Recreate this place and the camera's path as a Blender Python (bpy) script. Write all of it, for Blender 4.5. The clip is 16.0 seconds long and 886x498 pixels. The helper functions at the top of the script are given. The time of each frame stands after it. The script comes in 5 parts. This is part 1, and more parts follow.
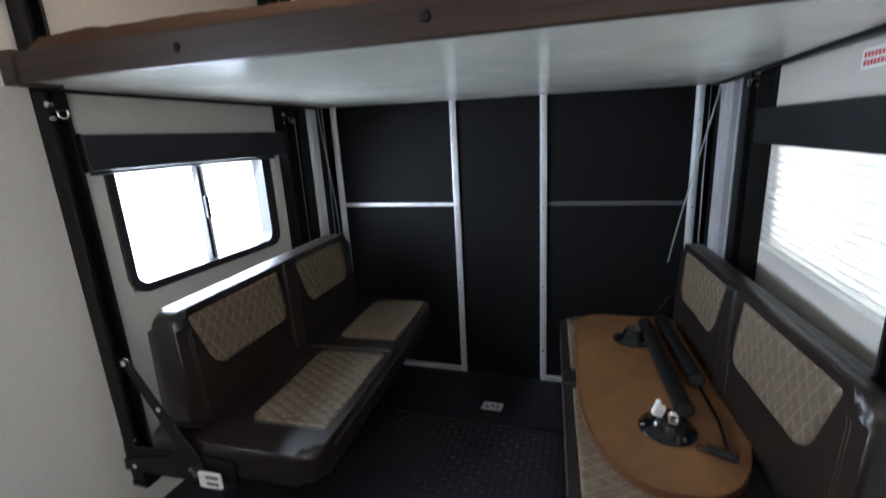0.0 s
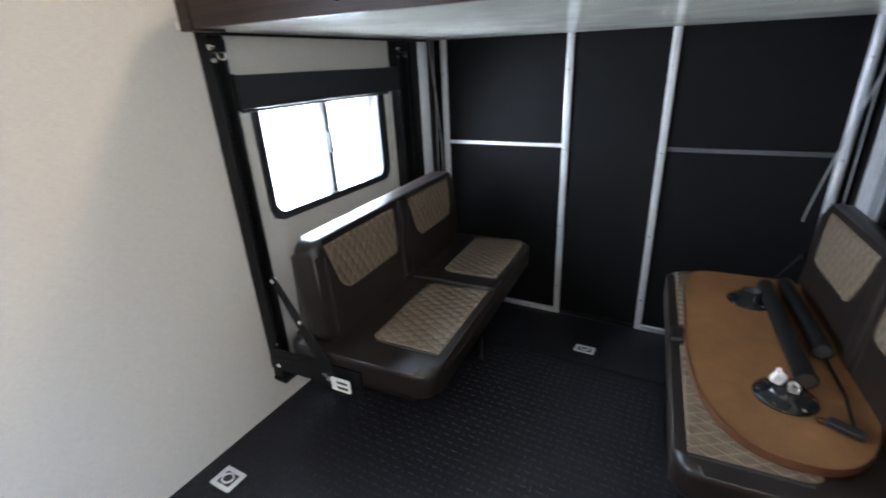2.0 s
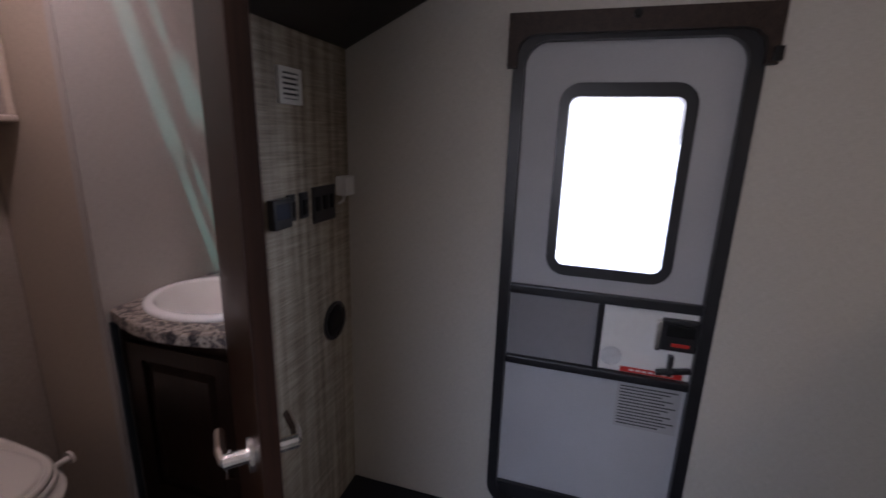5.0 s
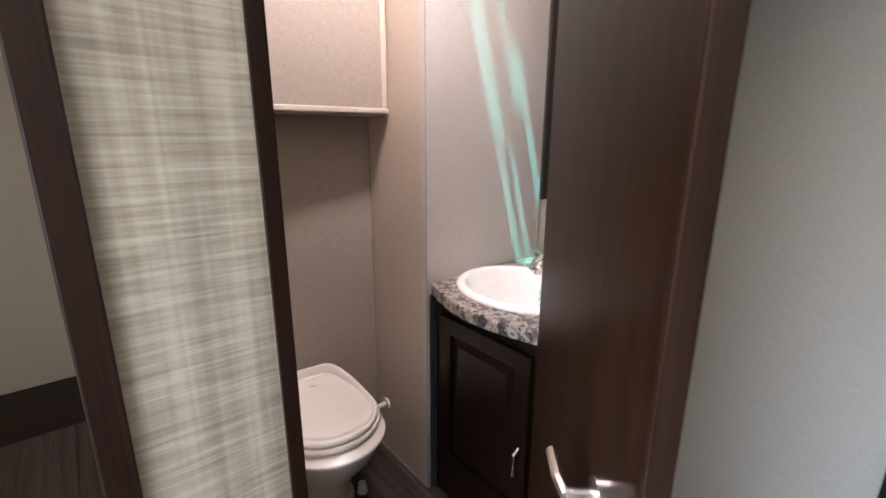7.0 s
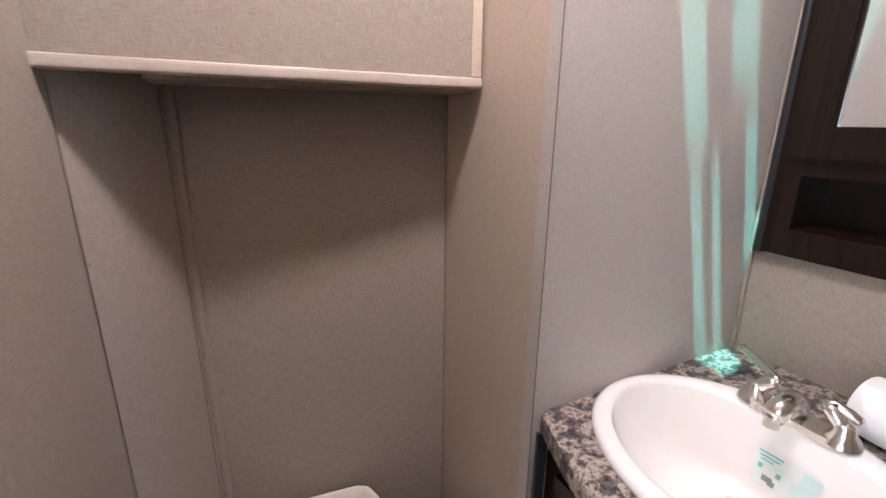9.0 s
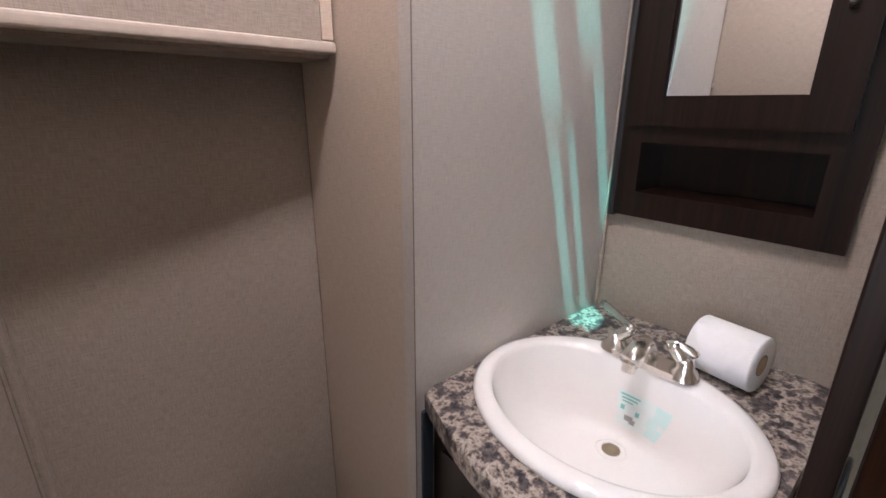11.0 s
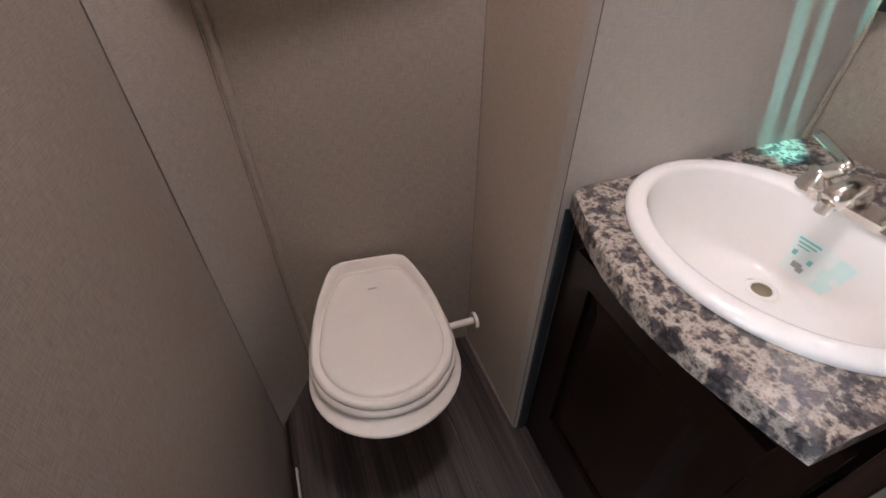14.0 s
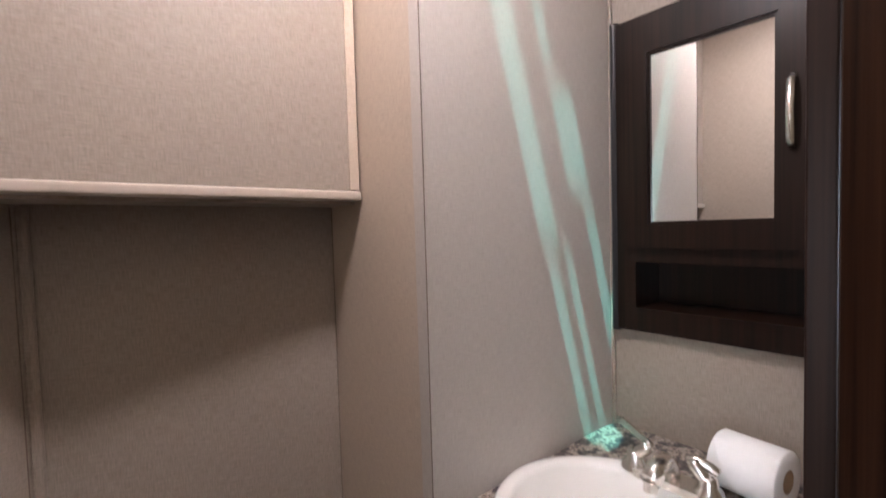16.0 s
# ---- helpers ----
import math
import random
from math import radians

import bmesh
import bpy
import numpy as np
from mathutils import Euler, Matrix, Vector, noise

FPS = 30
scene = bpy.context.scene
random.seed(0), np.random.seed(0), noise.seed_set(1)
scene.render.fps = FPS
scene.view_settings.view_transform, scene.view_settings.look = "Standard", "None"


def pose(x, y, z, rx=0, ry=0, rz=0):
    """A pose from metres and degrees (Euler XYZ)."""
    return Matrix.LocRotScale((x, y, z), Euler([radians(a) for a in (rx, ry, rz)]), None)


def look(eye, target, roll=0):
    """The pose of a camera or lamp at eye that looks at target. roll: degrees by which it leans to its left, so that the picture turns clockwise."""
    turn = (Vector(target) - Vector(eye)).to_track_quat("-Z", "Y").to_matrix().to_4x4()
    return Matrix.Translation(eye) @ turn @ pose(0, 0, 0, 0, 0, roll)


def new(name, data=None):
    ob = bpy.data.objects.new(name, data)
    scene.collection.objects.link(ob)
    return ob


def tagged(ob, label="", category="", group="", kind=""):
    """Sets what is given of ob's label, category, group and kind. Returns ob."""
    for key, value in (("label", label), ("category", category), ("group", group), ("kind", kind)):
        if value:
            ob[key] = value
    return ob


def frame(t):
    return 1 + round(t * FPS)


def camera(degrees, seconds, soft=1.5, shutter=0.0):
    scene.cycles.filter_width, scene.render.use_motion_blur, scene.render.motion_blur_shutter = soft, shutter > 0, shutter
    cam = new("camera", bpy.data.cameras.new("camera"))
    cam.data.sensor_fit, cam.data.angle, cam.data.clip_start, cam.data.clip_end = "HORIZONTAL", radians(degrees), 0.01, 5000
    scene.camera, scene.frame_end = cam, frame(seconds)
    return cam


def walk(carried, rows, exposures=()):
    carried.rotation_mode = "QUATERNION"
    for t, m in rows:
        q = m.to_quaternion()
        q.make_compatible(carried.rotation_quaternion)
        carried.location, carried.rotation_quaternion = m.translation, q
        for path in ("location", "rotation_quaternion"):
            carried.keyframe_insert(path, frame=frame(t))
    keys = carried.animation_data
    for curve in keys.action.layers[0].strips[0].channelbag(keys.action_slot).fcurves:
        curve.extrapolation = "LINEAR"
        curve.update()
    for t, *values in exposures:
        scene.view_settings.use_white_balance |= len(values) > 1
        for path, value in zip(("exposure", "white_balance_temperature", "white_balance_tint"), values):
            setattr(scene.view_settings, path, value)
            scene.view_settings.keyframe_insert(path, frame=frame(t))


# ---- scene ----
cam = camera(89.8, 16.0, 1.6, 0.35)
WALK = [
    (0.0, pose(0.470, 0.816, 1.412, 75.71, 3.10, 17.67)),
    (0.5, pose(0.451, 0.800, 1.396, 67.50, 3.23, 17.70)),
    (1.0, pose(0.446, 0.795, 1.396, 67.25, 3.23, 19.09)),
    (1.5, pose(0.414, 0.785, 1.443, 67.11, 3.13, 20.36)),
    (2.0, pose(0.360, 0.734, 1.478, 67.49, 2.77, 28.39)),
    (2.5, pose(0.271, 0.686, 1.527, 73.01, 1.91, 40.90)),
    (3.0, pose(0.192, 0.594, 1.549, 76.46, 1.36, 52.28)),
    (3.5, pose(0.166, 0.552, 1.552, 76.73, 0.49, 67.35)),
    (4.0, pose(0.235, 0.507, 1.552, 76.05, -0.68, 86.59)),
    (4.5, pose(0.309, 0.452, 1.537, 76.23, -1.17, 96.64)),
    (5.0, pose(0.350, 0.391, 1.531, 75.67, -1.65, 107.25)),
    (5.2, pose(0.355, 0.370, 1.543, 75.16, -1.74, 111.49)),
    (7.3, pose(0.270, 0.099, 1.469, 75.31, -0.42, 142.40)),
    (7.5, pose(0.207, 0.052, 1.486, 75.25, -0.64, 143.0)),
    (8.0, pose(0.103, -0.094, 1.451, 76.63, -0.11, 145.72)),
    (8.5, pose(-0.032, -0.322, 1.471, 74.99, -0.99, 153.63)),
    (9.0, pose(-0.117, -0.456, 1.477, 73.85, -0.66, 153.02)),
    (9.5, pose(-0.158, -0.487, 1.479, 74.04, -0.28, 142.48)),
    (9.7, pose(-0.162, -0.484, 1.476, 74.34, -0.29, 137.82)),
    (12.0, pose(-0.174, -0.459, 1.434, 68.04, 1.12, 144.15)),
    (12.5, pose(-0.159, -0.464, 1.423, 62.36, 0.43, 153.96)),
    (13.0, pose(-0.148, -0.466, 1.407, 51.61, -0.20, 158.07)),
    (13.5, pose(-0.147, -0.456, 1.400, 48.13, -0.06, 159.03)),
    (14.0, pose(-0.146, -0.456, 1.402, 49.09, -0.04, 159.05)),
    (14.5, pose(-0.148, -0.468, 1.419, 58.99, 0.32, 156.92)),
    (15.0, pose(-0.163, -0.472, 1.454, 66.39, 1.43, 147.71)),
    (15.5, pose(-0.158, -0.431, 1.458, 76.98, 1.86, 140.82)),
    (16.0, pose(-0.127, -0.399, 1.470, 87.49, 1.63, 140.44)),
]
EXPOSURES = [(0.0, 2.85, 6050, 12), (1.8, 3.25, 6050, 12), (2.5, 3.52, 6050, 12), (3.0, 3.45, 6050, 12), (3.5, 2.85, 6050, 12), (4.0, 1.92, 6150, 20), (4.5, 1.40, 6150, 24), (5.2, 1.15, 6150, 26), (7.3, 3.3, 6050, 12), (8.5, 3.35, 6050, 12), (9.0, 3.02, 5950, 12), (9.5, 2.84, 5850, 12), (12.0, 2.63, 5900, 12), (13.0, 2.43, 5950, 12), (14.5, 2.7, 6050, 12), (16.0, 2.7, 6050, 12)]
walk(cam, WALK, EXPOSURES)

# ---------- light ----------
world = bpy.data.worlds.new("sky")
scene.world = world
world.use_nodes = True
wn = world.node_tree
sky = wn.nodes.new("ShaderNodeTexSky")
sky.sky_type, sky.sun_disc = "NISHITA", False
SUN_FROM = Vector((0.306, 0.085, 1.0)).normalized()
sky.sun_elevation = math.asin(SUN_FROM.z)
sky.sun_rotation = math.atan2(SUN_FROM.x, SUN_FROM.y)
wn.links.new(sky.outputs[0], wn.nodes["Background"].inputs[0])
wn.nodes["Background"].inputs[1].default_value = 0.12


def lamp(name, kind, m, power, colour, size=(0.1, 0.1), spread=180):
    d = bpy.data.lights.new(name, kind)
    d.energy, d.color = power, colour
    if kind == "AREA":
        d.shape, d.size, d.size_y, d.spread = "RECTANGLE", size[0], size[1], radians(spread)
    ob = new(name, d)
    ob.matrix_world = m
    return ob


sun = lamp("sun", "SUN", look(SUN_FROM * 20, (0, 0, 0)), 4.2, (1.0, 0.96, 0.9))
sun.data.angle = radians(0.6)
# daylight standing in the window openings
lamp("daylight_window_left", "AREA", look((-1.31, 2.43, 1.13), (0, 2.43, 0.45)), 4.4, (0.74, 0.87, 1.0), (1.0, 0.64), 155)
lamp("daylight_window_door", "AREA", look((-1.27, 0.513, 1.385), (0, 0.513, 0.82)), 4.2, (0.74, 0.87, 1.0), (0.50, 0.68), 150)
lamp("daylight_window_right", "AREA", look((1.27, 2.1, 1.16), (0, 2.1, 1.0)), 1.0, (0.93, 0.96, 1.0), (1.2, 0.58))
# added blue fill for the left wall, at an unseen opening
lamp("daylight_fill_hall", "AREA", look((1.09, -0.02, 1.38), (-1.2, 0.10, 0.06)), 0.75, (0.58, 0.76, 1.0), (1.0, 0.64), 62)
# ceiling lamps; shadows imply the ones over bed and bath
lamp("bed_ceiling_lamp", "AREA", look((0.25, 2.15, 2.385), (0.25, 2.15, 0)), 2.6, (1.0, 0.83, 0.64), (0.24, 0.12))
# unseen fill, added to lift the soffit and upper left wall
lamp("hall_fill_lamp", "AREA", look((0.72, -0.9, 2.385), (0.72, -0.9, 0)), 2.3, (1.0, 0.86, 0.70), (0.24, 0.24))
# no lamp known here; added to brighten partition and alcove
lamp("garage_fill_lamp", "AREA", look((0.20, 0.30, 2.385), (0.20, 0.30, 0)), 0.42, (1.0, 0.81, 0.64), (0.60, 0.30))
lamp("bath_ceiling_lamp", "AREA", look((-0.38, -0.79, 2.348), (-0.38, -0.795, 0)), 2.3, (1.0, 0.86, 0.83), (0.26, 0.12))


# ---------- materials ----------
def material(name, base, rough=0.5, metal=0.0, spec=0.5):
    m = bpy.data.materials.new(name)
    m.use_nodes = True
    b = m.node_tree.nodes["Principled BSDF"]
    b.inputs["Base Color"].default_value = (*base, 1)
    b.inputs["Roughness"].default_value = rough
    b.inputs["Metallic"].default_value = metal
    b.inputs["Specular IOR Level"].default_value = spec
    return m


def node(m, kind, **sets):
    n = m.node_tree.nodes.new(kind)
    for k, v in sets.items():
        n.inputs[k.replace("_", " ")].default_value = v
    return n


def link(m, a, b):
    m.node_tree.links.new(a, b)


def coords(m, scale=(1, 1, 1), turn=(0, 0, 0)):
    g = m.node_tree.nodes.new("ShaderNodeNewGeometry")
    mp = m.node_tree.nodes.new("ShaderNodeMapping")
    mp.inputs["Scale"].default_value = scale
    mp.inputs["Rotation"].default_value = turn
    link(m, g.outputs["Position"], mp.inputs["Vector"])
    return mp.outputs[0]


def local_coords(m, scale=(1, 1, 1)):
    c = m.node_tree.nodes.new("ShaderNodeTexCoord")
    mp = m.node_tree.nodes.new("ShaderNodeMapping")
    mp.inputs["Scale"].default_value = scale
    link(m, c.outputs["Object"], mp.inputs["Vector"])
    return mp.outputs[0]


def noise_tex(m, vec, scale, detail=4.0, rough=0.55):
    n = node(m, "ShaderNodeTexNoise", Scale=scale, Detail=detail, Roughness=rough)
    link(m, vec, n.inputs["Vector"])
    return n.outputs[0]


def ramp(m, fac, stops):
    r = m.node_tree.nodes.new("ShaderNodeValToRGB")
    el = r.color_ramp.elements
    while len(el) < len(stops):
        el.new(0.5)
    for e, (p, c) in zip(el, stops):
        e.position, e.color = p, (*c, 1)
    link(m, fac, r.inputs[0])
    return r.outputs[0]


def mix(m, fac, a, b, mode="MIX"):
    n = m.node_tree.nodes.new("ShaderNodeMix")
    n.data_type, n.blend_type = "RGBA", mode
    for s, v in ((0, fac), (6, a), (7, b)):
        if hasattr(v, "links"):
            link(m, v, n.inputs[s])
        elif s == 0:
            n.inputs[0].default_value = v
        else:
            n.inputs[s].default_value = (*v, 1)
    return n.outputs[2]


def calc(m, op, a, b=0.0, c=0.0):
    n = m.node_tree.nodes.new("ShaderNodeMath")
    n.operation = op
    for i, v in enumerate((a, b, c)):
        if hasattr(v, "links"):
            link(m, v, n.inputs[i])
        else:
            n.inputs[i].default_value = v
    return n.outputs[0]


def bump(m, height, strength=0.3, dist=0.002):
    n = node(m, "ShaderNodeBump", Strength=strength, Distance=dist)
    link(m, height, n.inputs["Height"])
    link(m, n.outputs[0], m.node_tree.nodes["Principled BSDF"].inputs["Normal"])


def bsdf(m):
    return m.node_tree.nodes["Principled BSDF"]


def plain(name, base, rough=0.5, metal=0.0, grain=60, vary=0.12, bumpy=0.1, spec=0.5):
    m = material(name, base, rough, metal, spec)
    v = local_coords(m)
    a, b = noise_tex(m, v, grain), noise_tex(m, v, 4.0, 3)
    lo = tuple(c * (1 - vary) for c in base)
    hi = tuple(min(1, c * (1 + vary)) for c in base)
    c1 = ramp(m, b, [(0.3, lo), (0.7, hi)])
    link(m, mix(m, 0.35, c1, ramp(m, a, [(0.35, lo), (0.65, hi)])), bsdf(m).inputs["Base Color"])
    r = calc(m, "MULTIPLY_ADD", b, 0.2, rough - 0.1)
    link(m, r, bsdf(m).inputs["Roughness"])
    if bumpy:
        bump(m, a, bumpy, 0.001)
    return m


def linen(name, base, thread, axis="x"):
    """Vinyl wallpaper with a fine woven linen print."""
    m = material(name, base, 0.5, 0, 0.35)
    g = m.node_tree.nodes.new("ShaderNodeNewGeometry")
    sep = m.node_tree.nodes.new("ShaderNodeSeparateXYZ")
    link(m, g.outputs["Position"], sep.inputs[0])
    com = m.node_tree.nodes.new("ShaderNodeCombineXYZ")
    link(m, calc(m, "ADD", sep.outputs[0], sep.outputs[1]), com.inputs[0])
    link(m, sep.outputs[2], com.inputs[1])
    hz = node(m, "ShaderNodeMapping")
    hz.inputs["Scale"].default_value = (46, 620, 1)
    vt = node(m, "ShaderNodeMapping")
    vt.inputs["Scale"].default_value = (620, 46, 1)
    big = node(m, "ShaderNodeMapping")
    big.inputs["Scale"].default_value = (1.3, 1.3, 1)
    for q in (hz, vt, big):
        link(m, com.outputs[0], q.inputs[0])
    a = noise_tex(m, hz.outputs[0], 1.0, 2)
    b = noise_tex(m, vt.outputs[0], 1.0, 2)
    w = calc(m, "MULTIPLY", calc(m, "ADD", a, b), 0.5)
    col = ramp(m, w, [(0.34, thread), (0.62, base)])
    blot = noise_tex(m, big.outputs[0], 1.0, 3)
    dark = tuple(c * 0.93 for c in base)
    col = mix(m, 0.22, col, ramp(m, blot, [(0.3, dark), (0.7, base)]))
    link(m, col, bsdf(m).inputs["Base Color"])
    bump(m, w, 0.3, 0.001)
    return m


def grasscloth(name, lo, hi):
    """Woven wallpaper with long horizontal slubs and soft vertical bands."""
    m = material(name, hi, 0.55, 0, 0.3)
    v1 = coords(m, (7, 7, 190))
    v2 = coords(m, (26, 26, 0.8))
    v3 = coords(m, (9, 9, 40))
    a, b, c = noise_tex(m, v1, 1.0, 4), noise_tex(m, v2, 1.0, 3), noise_tex(m, v3, 1.0, 3)
    w = calc(m, "ADD", calc(m, "MULTIPLY", a, 0.34), calc(m, "ADD", calc(m, "MULTIPLY", b, 0.58), calc(m, "MULTIPLY", c, 0.2)))
    mid = tuple((p + q) / 2 for p, q in zip(lo, hi))
    link(m, ramp(m, w, [(0.42, lo), (0.55, mid), (0.66, hi)]), bsdf(m).inputs["Base Color"])
    bump(m, a, 0.35, 0.0015)
    return m


def woodgrain(name, lo, hi, rough=0.35, along="z", spec=0.5):
    m = material(name, lo, rough, 0, spec)
    s = {"z": (46, 46, 0.7), "y": (46, 0.7, 46), "x": (0.7, 46, 46)}[along]
    v = coords(m, s)
    v2 = coords(m, tuple(q * 4 for q in s))
    a, b = noise_tex(m, v, 1.0, 6, 0.65), noise_tex(m, v2, 1.0, 3)
    w = calc(m, "MULTIPLY_ADD", b, 0.35, calc(m, "MULTIPLY", a, 0.7))
    link(m, ramp(m, w, [(0.38, lo), (0.66, hi)]), bsdf(m).inputs["Base Color"])
    bump(m, b, 0.15, 0.0006)
    return m


def leather(name, base, rough=0.36):
    m = material(name, base, rough, 0, 0.5)
    v = coords(m)
    a, b = noise_tex(m, v, 9, 4), noise_tex(m, v, 70, 4)
    lo, hi = tuple(c * 0.85 for c in base), tuple(c * 1.2 for c in base)
    link(m, ramp(m, mix(m, 0.4, a, b), [(0.35, lo), (0.65, hi)]), bsdf(m).inputs["Base Color"])
    link(m, calc(m, "MULTIPLY_ADD", a, 0.06, rough - 0.03), bsdf(m).inputs["Roughness"])
    bump(m, b, 0.08, 0.001)
    return m


def quilted(name, base, thread, cell):
    """Diamond-stitched vinyl: pale thread in the valleys of the quilting."""
    m = material(name, base, 0.5, 0, 0.4)
    c = m.node_tree.nodes.new("ShaderNodeTexCoord")
    sep = m.node_tree.nodes.new("ShaderNodeSeparateXYZ")
    link(m, c.outputs["Object"], sep.inputs[0])
    k = 1.0 / cell
    us = calc(m, "MULTIPLY", sep.outputs[0], k)
    vs = calc(m, "MULTIPLY", sep.outputs[1], k * 0.55)
    lines = []
    for op in ("ADD", "SUBTRACT"):
        f = calc(m, "PINGPONG", calc(m, op, us, vs), 0.5)
        lines.append(calc(m, "LESS_THAN", f, 0.032))
    mask = calc(m, "MAXIMUM", lines[0], lines[1])
    v = local_coords(m)
    n = noise_tex(m, v, 40, 5)
    lo, hi = tuple(q * 0.8 for q in base), tuple(q * 1.2 for q in base)
    col = ramp(m, n, [(0.35, lo), (0.65, hi)])
    link(m, mix(m, calc(m, "MULTIPLY", mask, 0.5), col, thread), bsdf(m).inputs["Base Color"])
    bump(m, noise_tex(m, v, 500, 2), 0.2, 0.0006)
    return m


def stone_laminate(name):
    m = material(name, (0.3, 0.25, 0.22), 0.36, 0, 0.4)
    v = coords(m)
    a, b, c = noise_tex(m, v, 30, 6, 0.68), noise_tex(m, v, 85, 5, 0.7), noise_tex(m, v, 130, 3)
    c1 = ramp(m, a, [(0.42, (0.008, 0.008, 0.016)), (0.472, (0.034, 0.031, 0.042)), (0.50, (0.25, 0.195, 0.155)), (0.555, (0.53, 0.475, 0.41)), (0.61, (0.17, 0.13, 0.105)), (0.65, (0.012, 0.012, 0.020))])
    c2 = ramp(m, b, [(0.40, (0.02, 0.019, 0.024)), (0.49, (0.22, 0.17, 0.14)), (0.60, (0.55, 0.49, 0.43))])
    link(m, mix(m, 0.20, c1, c2), bsdf(m).inputs["Base Color"])
    bump(m, c, 0.1, 0.0005)
    return m


def glow(name, colour, strength):
    m = bpy.data.materials.new(name)
    m.use_nodes = True
    nt = m.node_tree
    nt.nodes.remove(nt.nodes["Principled BSDF"])
    e = nt.nodes.new("ShaderNodeEmission")
    e.inputs[0].default_value, e.inputs[1].default_value = (*colour, 1), strength
    nt.links.new(e.outputs[0], nt.nodes["Material Output"].inputs[0])
    return m


def glass(name, tint=(0.95, 0.97, 1.0), gloss=0.06):
    m = bpy.data.materials.new(name)
    m.use_nodes = True
    nt = m.node_tree
    nt.nodes.remove(nt.nodes["Principled BSDF"])
    t, g, x = nt.nodes.new("ShaderNodeBsdfTransparent"), nt.nodes.new("ShaderNodeBsdfGlossy"), nt.nodes.new("ShaderNodeMixShader")
    t.inputs[0].default_value, g.inputs["Roughness"].default_value = (*tint, 1), 0.03
    x.inputs[0].default_value = gloss
    nt.links.new(t.outputs[0], x.inputs[1])
    nt.links.new(g.outputs[0], x.inputs[2])
    nt.links.new(x.outputs[0], nt.nodes["Material Output"].inputs[0])
    return m


M_WALL = linen("cream_linen_wallpaper", (0.60, 0.565, 0.505), (0.46, 0.43, 0.375))
# taupe base darkened so part of the alcove's shade sits in the colour
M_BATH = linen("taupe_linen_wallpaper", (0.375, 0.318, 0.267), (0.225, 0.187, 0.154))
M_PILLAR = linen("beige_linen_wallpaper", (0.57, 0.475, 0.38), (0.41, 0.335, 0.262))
M_GRASS = grasscloth("woven_grasscloth", (0.170, 0.140, 0.102), (0.45, 0.395, 0.31))
M_TRIM = woodgrain("dark_wood_trim", (0.010, 0.0045, 0.003), (0.024, 0.011, 0.007), 0.42, "z", 0.2)
M_DOORWOOD = woodgrain("dark_walnut_door", (0.006, 0.0023, 0.0013), (0.022, 0.0090, 0.0046), 0.36, "z", 0.05)
M_CABWOOD = woodgrain("espresso_cabinet_wood", (0.0045, 0.0019, 0.0012), (0.0165, 0.0070, 0.0040), 0.32, "z", 0.28)
M_BLACKWALL = plain("black_ramp_panel", (0.0058, 0.0058, 0.0064), 0.6, 0, 240, 0.2, 0.5, 0.16)
M_BLACKMETAL = plain("black_painted_steel", (0.0055, 0.0055, 0.006), 0.46, 0.0, 90, 0.2, 0.1, 0.22)
M_BLACKPLAST = plain("black_plastic", (0.014, 0.014, 0.016), 0.35, 0, 80, 0.2, 0.1)
M_ALU = plain("brushed_aluminium", (0.84, 0.85, 0.87), 0.32, 0.5, 120, 0.12, 0.15)
M_DULLBAR = plain("dull_grey_bar", (0.13, 0.13, 0.14), 0.5, 0.5, 80, 0.15, 0.1)
M_CHANNEL = plain("satin_grey_channel", (0.34, 0.345, 0.37), 0.36, 0.7, 80, 0.15, 0.1)
M_CHROME = plain("brushed_nickel", (0.80, 0.76, 0.71), 0.25, 1.0, 40, 0.05, 0.0)
M_RUBBER = plain("black_rubber_floor", (0.012, 0.012, 0.016), 0.52, 0, 60, 0.25, 0.15, 0.3)
M_LEATHER = leather("dark_brown_leather", (0.0125, 0.0086, 0.0072), 0.33)
M_QUILT = quilted("tan_quilted_vinyl", (0.112, 0.082, 0.054), (0.34, 0.28, 0.21), 0.046)
M_THREAD = plain("brown_stitching", (0.06, 0.045, 0.036), 0.6, 0, 60, 0.1, 0)
M_BEDPANEL = plain("glossy_white_panel", (0.80, 0.815, 0.735), 0.17, 0, 6, 0.05, 0.0, 0.7)
M_FASCIA = woodgrain("dark_brown_bed_rail", (0.020, 0.012, 0.009), (0.046, 0.028, 0.021), 0.42, "x", 0.3)
M_SHEET = plain("brown_mattress_cloth", (0.088, 0.048, 0.027), 0.8, 0, 90, 0.2, 0.3, 0.2)
M_TABLE = plain("brown_mottled_tabletop", (0.165, 0.080, 0.031), 0.36, 0, 22, 0.28, 0.12)
M_TABLEEDGE = plain("brown_table_edging", (0.10, 0.040, 0.018), 0.35, 0, 30, 0.1, 0)
M_WHITEPLAST = plain("white_plastic", (0.74, 0.73, 0.70), 0.4, 0, 30, 0.05, 0.05)
M_GREYDOOR = plain("grey_entry_door_skin", (0.42, 0.42, 0.43), 0.5, 0, 150, 0.06, 0.2, 0.35)
M_GREYPANEL = plain("grey_door_inset", (0.24, 0.235, 0.245), 0.22, 0, 50, 0.05, 0.0, 0.6)
M_RED = plain("red_sticker", (0.55, 0.03, 0.02), 0.4, 0, 30, 0.05, 0)
M_YELLOW = plain("yellow_painted_tag", (0.62, 0.52, 0.03), 0.4, 0, 30, 0.08, 0)
M_PAPER = plain("paper_label", (0.36, 0.35, 0.35), 0.6, 0, 30, 0.05, 0)
M_INK = plain("dark_print", (0.05, 0.05, 0.05), 0.6, 0, 30, 0.05, 0)
